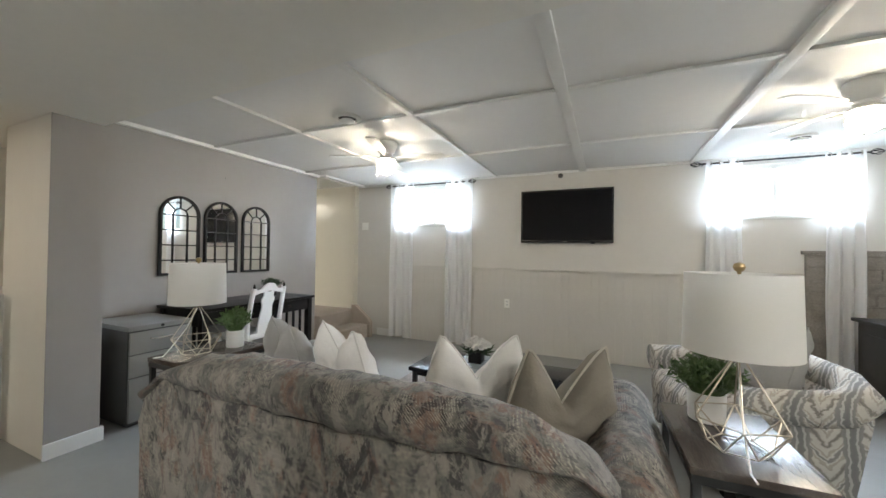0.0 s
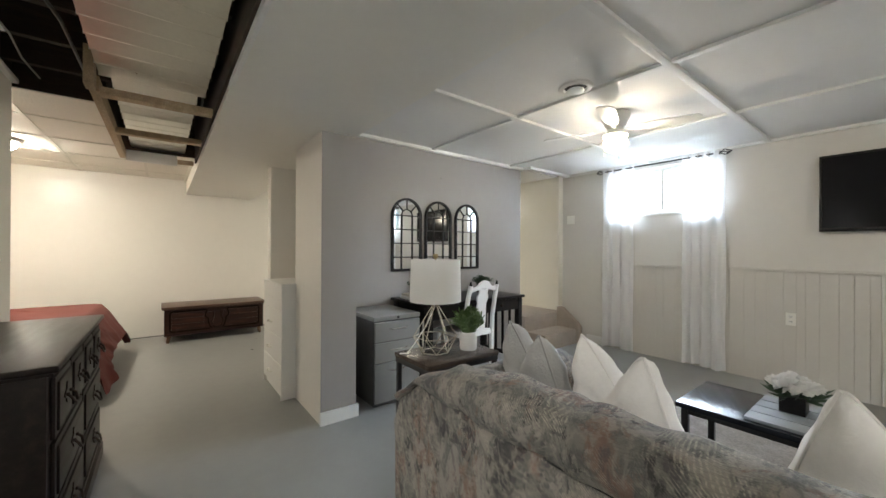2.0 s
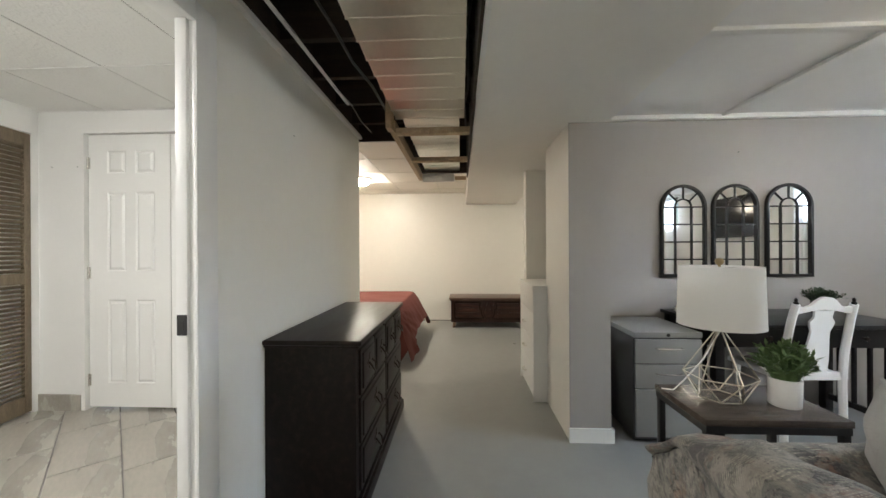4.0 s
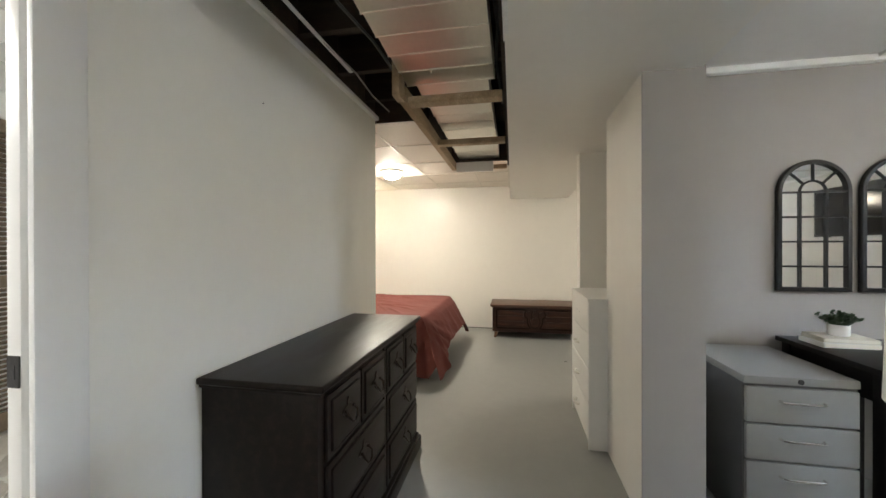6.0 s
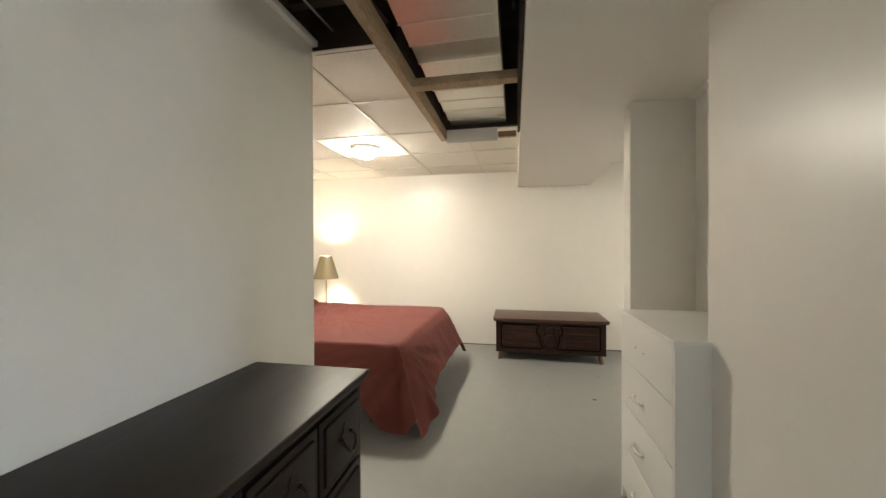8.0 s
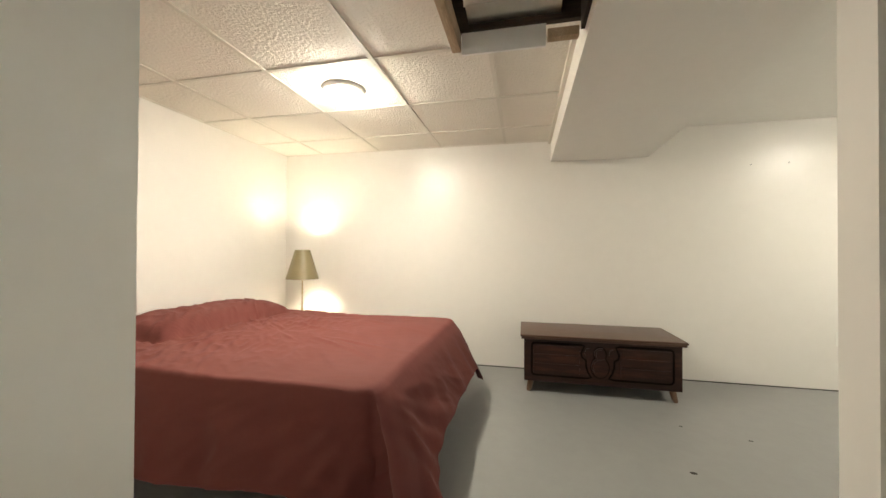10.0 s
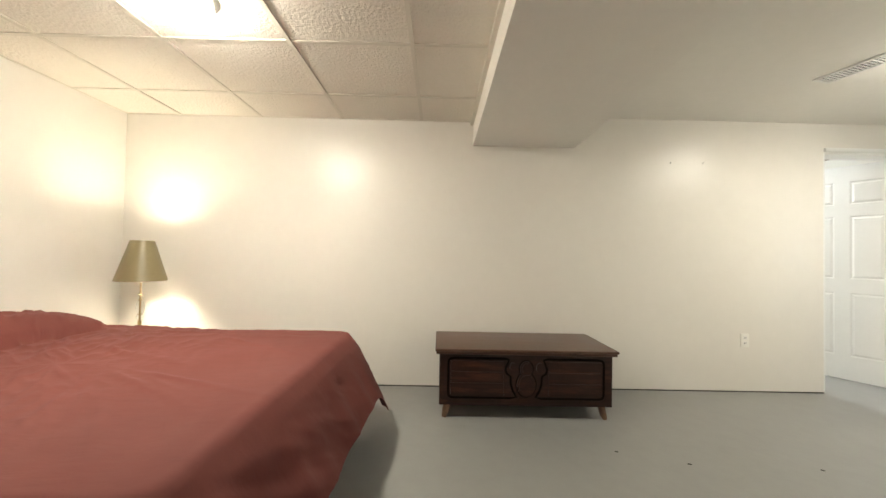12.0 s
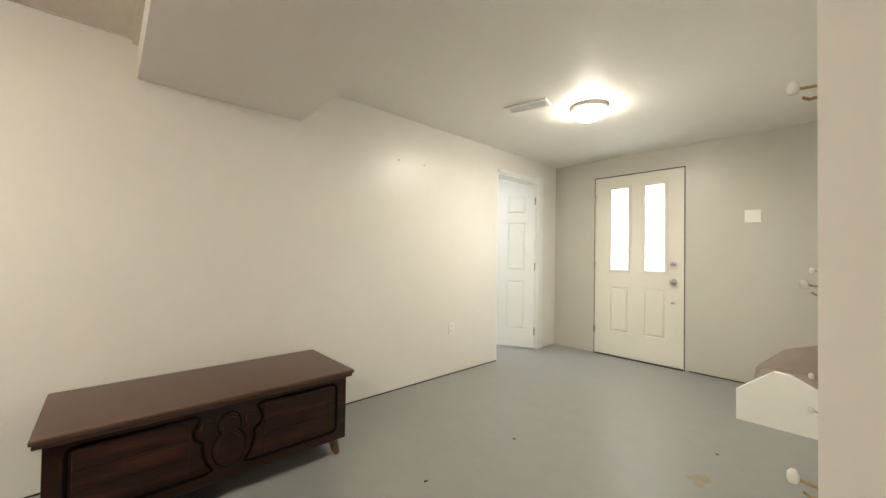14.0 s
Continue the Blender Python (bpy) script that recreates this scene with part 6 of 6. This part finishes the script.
            return 0.17 - 0.13 * math.exp(-(t / 0.12) ** 2) + 0.02 * math.sin(t * 5)
        return 0.18

    bm = bmesh.new()
    rings = []
    for r in [0.04, 0.1] + [0.1 + 0.9 * (i / 62) ** 0.85 for i in range(1, 62)]:
        rings.append([bm.verts.new((cx + x * r, cy + y * r, top_z(x * r, y * r))) for x, y, nx, ny in per])
    steps = 28
    for q in range(steps + 1):
        t = q / steps
        row = []
        for i, (x, y, nx, ny) in enumerate(per):
            s = i / N
            z0, z1 = top_z(x * 0.995, y * 0.995), hem(x, y)
            wx, wy = x + cx, y + cy
            corner = math.exp(-((BX1 - wx) ** 2 + (BY1 - wy) ** 2) / 0.03)
            corner2 = math.exp(-((BX0 - wx) ** 2 + (BY1 - wy) ** 2) / 0.03)
            fold = math.sin(x * 17 + y * 15 + 1.3 * math.sin(x * 6 - y * 5)) * 0.5 + math.sin(x * 41 + y * 37) * 0.2 + noise.noise(Vector((wx * 5, wy * 5, t * 1.5)))
            foot = ny > 0.7
            flare = 0.055 + 0.05 * corner + (0.17 if foot else 0.0) * (0.62 + 0.25 * (BX1 - wx) / 1.5)
            o = 0.012 + 0.014 * min(1.0, t * 6) + flare * t ** (0.9 if foot else 1.25) * (1.0 if ny > -0.5 else 0.0) + 0.016 * fold * min(1.0, t * 1.6) * (0.45 if foot else 1.0) + (0.005 if foot else 0.012) * min(1.0, t * 2.5) * (1 - abs(noise.noise(Vector(((wx + wy) * 8 + t * 5, t * 2.2 - (wx + wy) * 1.5, 3.0))))) ** 5
            o += 0.05 * t * (corner + 0.7 * corner2)
            run = BX1 - wx if foot else BY1 - wy if nx > 0.7 else 9.0
            fan = math.atan2(t * (z0 - z1) + 0.02, run + 0.04)
            o += (0.010 if foot else 0.013) * math.sin(fan * 26 + 3.0 * noise.noise(Vector((wx * 3, wy * 3, 11.0)))) * min(1.0, t * 2.2) * math.exp(-run / 0.6)
            crease = 0.05 * math.exp(-((BX1 - 0.06 - wx) / 0.03) ** 2) * (1 if foot else 0) * t
            row.append(bm.verts.new((wx + nx * (o - crease), wy + ny * (o - crease), z0 - 0.006 - (z0 - z1) * t + 0.008 * fold * t)))
        rings.append(row)
    c = bm.verts.new((cx, cy, top_z(0, 0)))
    for i in range(N):
        bm.faces.new((c, rings[0][i], rings[0][(i + 1) % N]))
    for a, b in zip(rings, rings[1:]):
        for i in range(N):
            bm.faces.new((a[i], b[i], b[(i + 1) % N], a[(i + 1) % N]))
    return tagged(part("bed_sheet", bm, M_SHEET, smooth=True, angle=75), "wrinkled rust-red sheet drawn over pillows and bed, hanging unevenly", "bed sheet")


bed_sheet()

ns = thing("nightstand", (-6.12, -1.50, 0), "dark wooden nightstand hidden beside the bed", "nightstand")
boxed("top", (-0.2, 0.2, -0.2, 0.2, 0.40, 0.42), M_BLACKWOOD, ns, bevel=0.004)
boxed("body", (-0.185, 0.185, -0.185, 0.185, 0.0, 0.399), M_BLACKWOOD, ns)
bl = thing("table_lamp", (-6.12, -1.46, 0.51), "lit table lamp with olive-gold cone shade on a crystal stem", "table lamp")
bm = bmesh.new()
lathe(bm, [(0, -0.09), (0.07, -0.09), (0.072, -0.082), (0.03, -0.072), (0.012, -0.068), (0.012, 0.04)], seg=24)
part("foot", bm, M_BRASS, bl, smooth=True)
bm = bmesh.new()
lathe(bm, [(0.0, 0.041), (0.014, 0.042), (0.026, 0.06), (0.014, 0.085), (0.022, 0.10), (0.03, 0.14), (0.022, 0.17), (0.012, 0.19), (0.02, 0.205), (0.012, 0.225), (0.01, 0.31), (0, 0.311)], seg=20)
part("stem", bm, M_CRYSTAL, bl, "clear crystal stem with gilt collars", smooth=True)
bm = bmesh.new()
tube(bm, [(0, 0, 0.02), (0, 0, 0.32)], 0.006, 8)
part("rod", bm, M_BRASS, bl, "gilt rod inside the stem", smooth=True)
for z in (0.088, 0.195, 0.23):
    bm = bmesh.new()
    lathe(bm, [(0.013, z - 0.004), (0.0175, z), (0.013, z + 0.004)], seg=16)
    part("collar", bm, M_BRASS, bl, smooth=True)
bm = bmesh.new()
lathe(bm, [(0.160, 0.335), (0.073, 0.63), (0.070, 0.63), (0.157, 0.335), (0.160, 0.335)], seg=48)
part("shade", bm, M_GOLDSHADE, bl, "olive-gold cone shade", smooth=True)
bm = bmesh.new()
lathe(bm, [(0.1555, 0.336), (0.0685, 0.629), (0.0675, 0.629), (0.1545, 0.336), (0.1555, 0.336)], seg=48)
part("lining", bm, M_TRIM, bl, "white shade lining", smooth=True)
bm = bmesh.new()
for a in range(3):
    tube(bm, [(0.0, 0.0, 0.615), (0.072 * math.cos(a * 2.1), 0.072 * math.sin(a * 2.1), 0.624)], 0.002, 5)
tube(bm, [(0, 0, 0.31), (0.045, 0, 0.38), (0.045, 0, 0.56), (0, 0, 0.615)], 0.002, 5)
part("harp", bm, M_BRASS, bl, smooth=True)
bm = bmesh.new()
lathe(bm, [(0, 0.465), (0.014, 0.475), (0.036, 0.54), (0.030, 0.575), (0, 0.592)], seg=18)
part("bulb", bm, glow("lit_lamp_bulb", (1.0, 0.87, 0.64), E_SHADE * 22), bl, "lit frosted bulb", smooth=True)

cc = thing("cedar_chest", (-5.83, 1.33, 0), "red cedar blanket chest with carved front on splayed legs", "chest")
boxed("body", (-0.49, 0.0, -0.575, 0.575, 0.09, 0.428), M_CHEST, cc, bevel=0.006)
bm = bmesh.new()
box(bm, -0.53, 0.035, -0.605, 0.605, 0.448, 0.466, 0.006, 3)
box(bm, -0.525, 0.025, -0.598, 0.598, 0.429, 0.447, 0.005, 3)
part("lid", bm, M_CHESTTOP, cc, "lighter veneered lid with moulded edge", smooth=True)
for s in (-1, 1):
    half = [(s * 0.115, 0.392), (s * 0.14, 0.40), (s * 0.48, 0.40), (s * 0.50, 0.397), (s * 0.512, 0.388), (s * 0.516, 0.37), (s * 0.516, 0.172), (s * 0.512, 0.155), (s * 0.50, 0.145), (s * 0.48, 0.142), (s * 0.10, 0.142), (s * 0.065, 0.15), (s * 0.088, 0.19), (s * 0.102, 0.235), (s * 0.104, 0.285), (s * 0.132, 0.305), (s * 0.138, 0.335), (s * 0.126, 0.365)]
    bm = bmesh.new()
    tube(bm, [(0.0, y, z) for y, z in half], 0.0075, 6, closed=True)
    part("moulding", bm, M_CHESTLINE, cc, "dark grooved outline", smooth=True)
    for z0, z1 in ((0.160, 0.238), (0.239, 0.312), (0.313, 0.384)):
        boxed("front_board", (-0.002, 0.005, *sorted((s * 0.15, s * 0.50)), z0, z1), M_CHEST, cc, bevel=0.003)
def lobes(k):
    """Round head over a wider body, drawn in by k: the outlines of the medallion's two fields."""
    turn = [q * math.pi / 16 for q in range(32)]
    return [[((r - k) * math.cos(a), z + (h - k) * math.sin(a)) for a in turn] for r, z, h in ((0.042, 0.335, 0.050), (0.062, 0.232, 0.078))]


bm = bmesh.new()
for k, x1 in ((0.0, 0.010), (0.012, 0.0155)):
    for q, ring in enumerate(lobes(k)):
        prism(bm, ring, -0.002, x1 + 0.0012 * q, "x")
for s in (-1, 1):
    prism(bm, [(s * (0.088 + 0.022 * math.cos(a)), 0.345 + 0.032 * math.sin(a)) for a in [i * math.pi / 8 for i in range(16)]], -0.002, 0.008, "x")
part("medallion", bm, M_CHEST, cc, "carved wooden medallion", smooth=True)
bm = bmesh.new()
for ring in lobes(-0.004):
    tube(bm, [(0.001, y, z) for y, z in ring], 0.004, 6, closed=True)
part("medallion_groove", bm, M_CHESTLINE, cc, "dark carved groove", smooth=True)
for x, y in ((-0.05, -0.52), (-0.05, 0.52), (-0.43, -0.52), (-0.43, 0.52)):
    bm = bmesh.new()
    sx, sy = (0.022 if x > -0.2 else -0.022), (0.02 if y > 0 else -0.02)
    tube(bm, [(x + sx, y + sy, 0), (x + sx * 0.9, y + sy * 0.9, 0.012), (x + sx * 0.6, y + sy * 0.6, 0.03), (x, y, 0.095)], 0.014, 10, r_end=0.026)
    part("leg", bm, M_LEG, cc, "pale turned splayed leg", smooth=True)

# entry: ceiling register, nails, paint spots
vt = thing("ceiling_register", pose(-5.56, 3.225, 2.256, 0, 0, 14), "white slotted ceiling air register", "air vent")
for d in ((-0.165, 0.165, -0.07, -0.052, -0.008, 0), (-0.165, 0.165, 0.052, 0.07, -0.008, 0), (-0.165, -0.147, -0.052, 0.052, -0.008, 0), (0.147, 0.165, -0.052, 0.052, -0.008, 0)):
    boxed("register_frame", d, M_TRIM, vt)
for i in range(15):
    boxed("slat", (-0.14 + i * 0.0195, -0.132 + i * 0.0195, -0.052, 0.052, -0.007, -0.001), M_TRIM, vt)
boxed("backing", (-0.147, 0.147, -0.052, 0.052, -0.001, 0.0), M_DARKSLOT, vt)
for y, z in ((2.655, 1.89), (2.93, 1.895)):
    bm = bmesh.new()
    tube(bm, [(0, 0, 0), (0.014, 0, 0.003)], 0.0028, 6)
    tagged(part("nail", bm, M_IRON, at=(WX, y, z)), "small dark nail in the off-white wall", "nail", "wall nails")
for x, y, z in ((-2.1, 0.0, 1.86),):
    bm = bmesh.new()
    tube(bm, [(0, 0, 0), (0, 0.004, 0.001)], 0.0022, 6)
    tagged(part("nail", bm, M_IRON, at=(x, y, z)), "small dark nail in the hall wall", "nail", "wall nails")
bm = bmesh.new()
tube(bm, [(0, 0, 0), (0.008, 0, 0.001)], 0.003, 6)
tagged(part("nail", bm, M_IRON, at=(-3.09, 3.07, 1.98)), "small dark nail above the mirrors", "nail", "wall nails")
random.seed(21)
for x, y, r in ((-4.44, 3.12, 0.05), (-5.338, 2.08, 0.008), (-4.43, 3.485, 0.008), (-4.9, 1.6, 0.012), (-5.45, 1.75, 0.008), (-5.3, 2.75, 0.008)):
    bm = bmesh.new()
    vs = [bm.verts.new((r * random.uniform(0.6, 1.4) * math.cos(a), r * random.uniform(0.7, 1.9) * math.sin(a), 0.0012)) for a in [k * math.pi / 6 for k in range(12)]]
    bm.faces.new(vs)
    tagged(part("floor_spot", bm, M_STAIN if r > 0.015 else M_SHADOWGAP, at=(x, y, 0)), "dried paint spot on the grey floor" if r > 0.015 else "dark speck on the grey floor", "stain", "floor spots")

# laundry floor tiles, laid askew
lf = tagged(boxed("laundry_floor", (LX, 0.4, -2.95, -0.1, LZ - 0.006, LZ - 0.004), M_GROUT), "marbled grey porcelain tile floor", "floor", kind="structure")
bm = bmesh.new()
box(bm, -0.298, 0.298, -0.148, 0.148, -0.004, 0.004, 0.002, 1)
tile = mesh_of("tile", bm, M_PTILE)
for i in range(-5, 6):
    for j in range(-9, 10):
        m = pose(-1.42, -1.38, LZ, 0, 0, 45) @ pose(i * 0.602 + (0.2 if j % 2 else 0), j * 0.302, -0.003)
        p = m.translation
        if LX - 0.1 < p.x < 0.1 and LY - 0.3 < p.y < -0.43:
            part("tile", tile, None, lf, at=m)
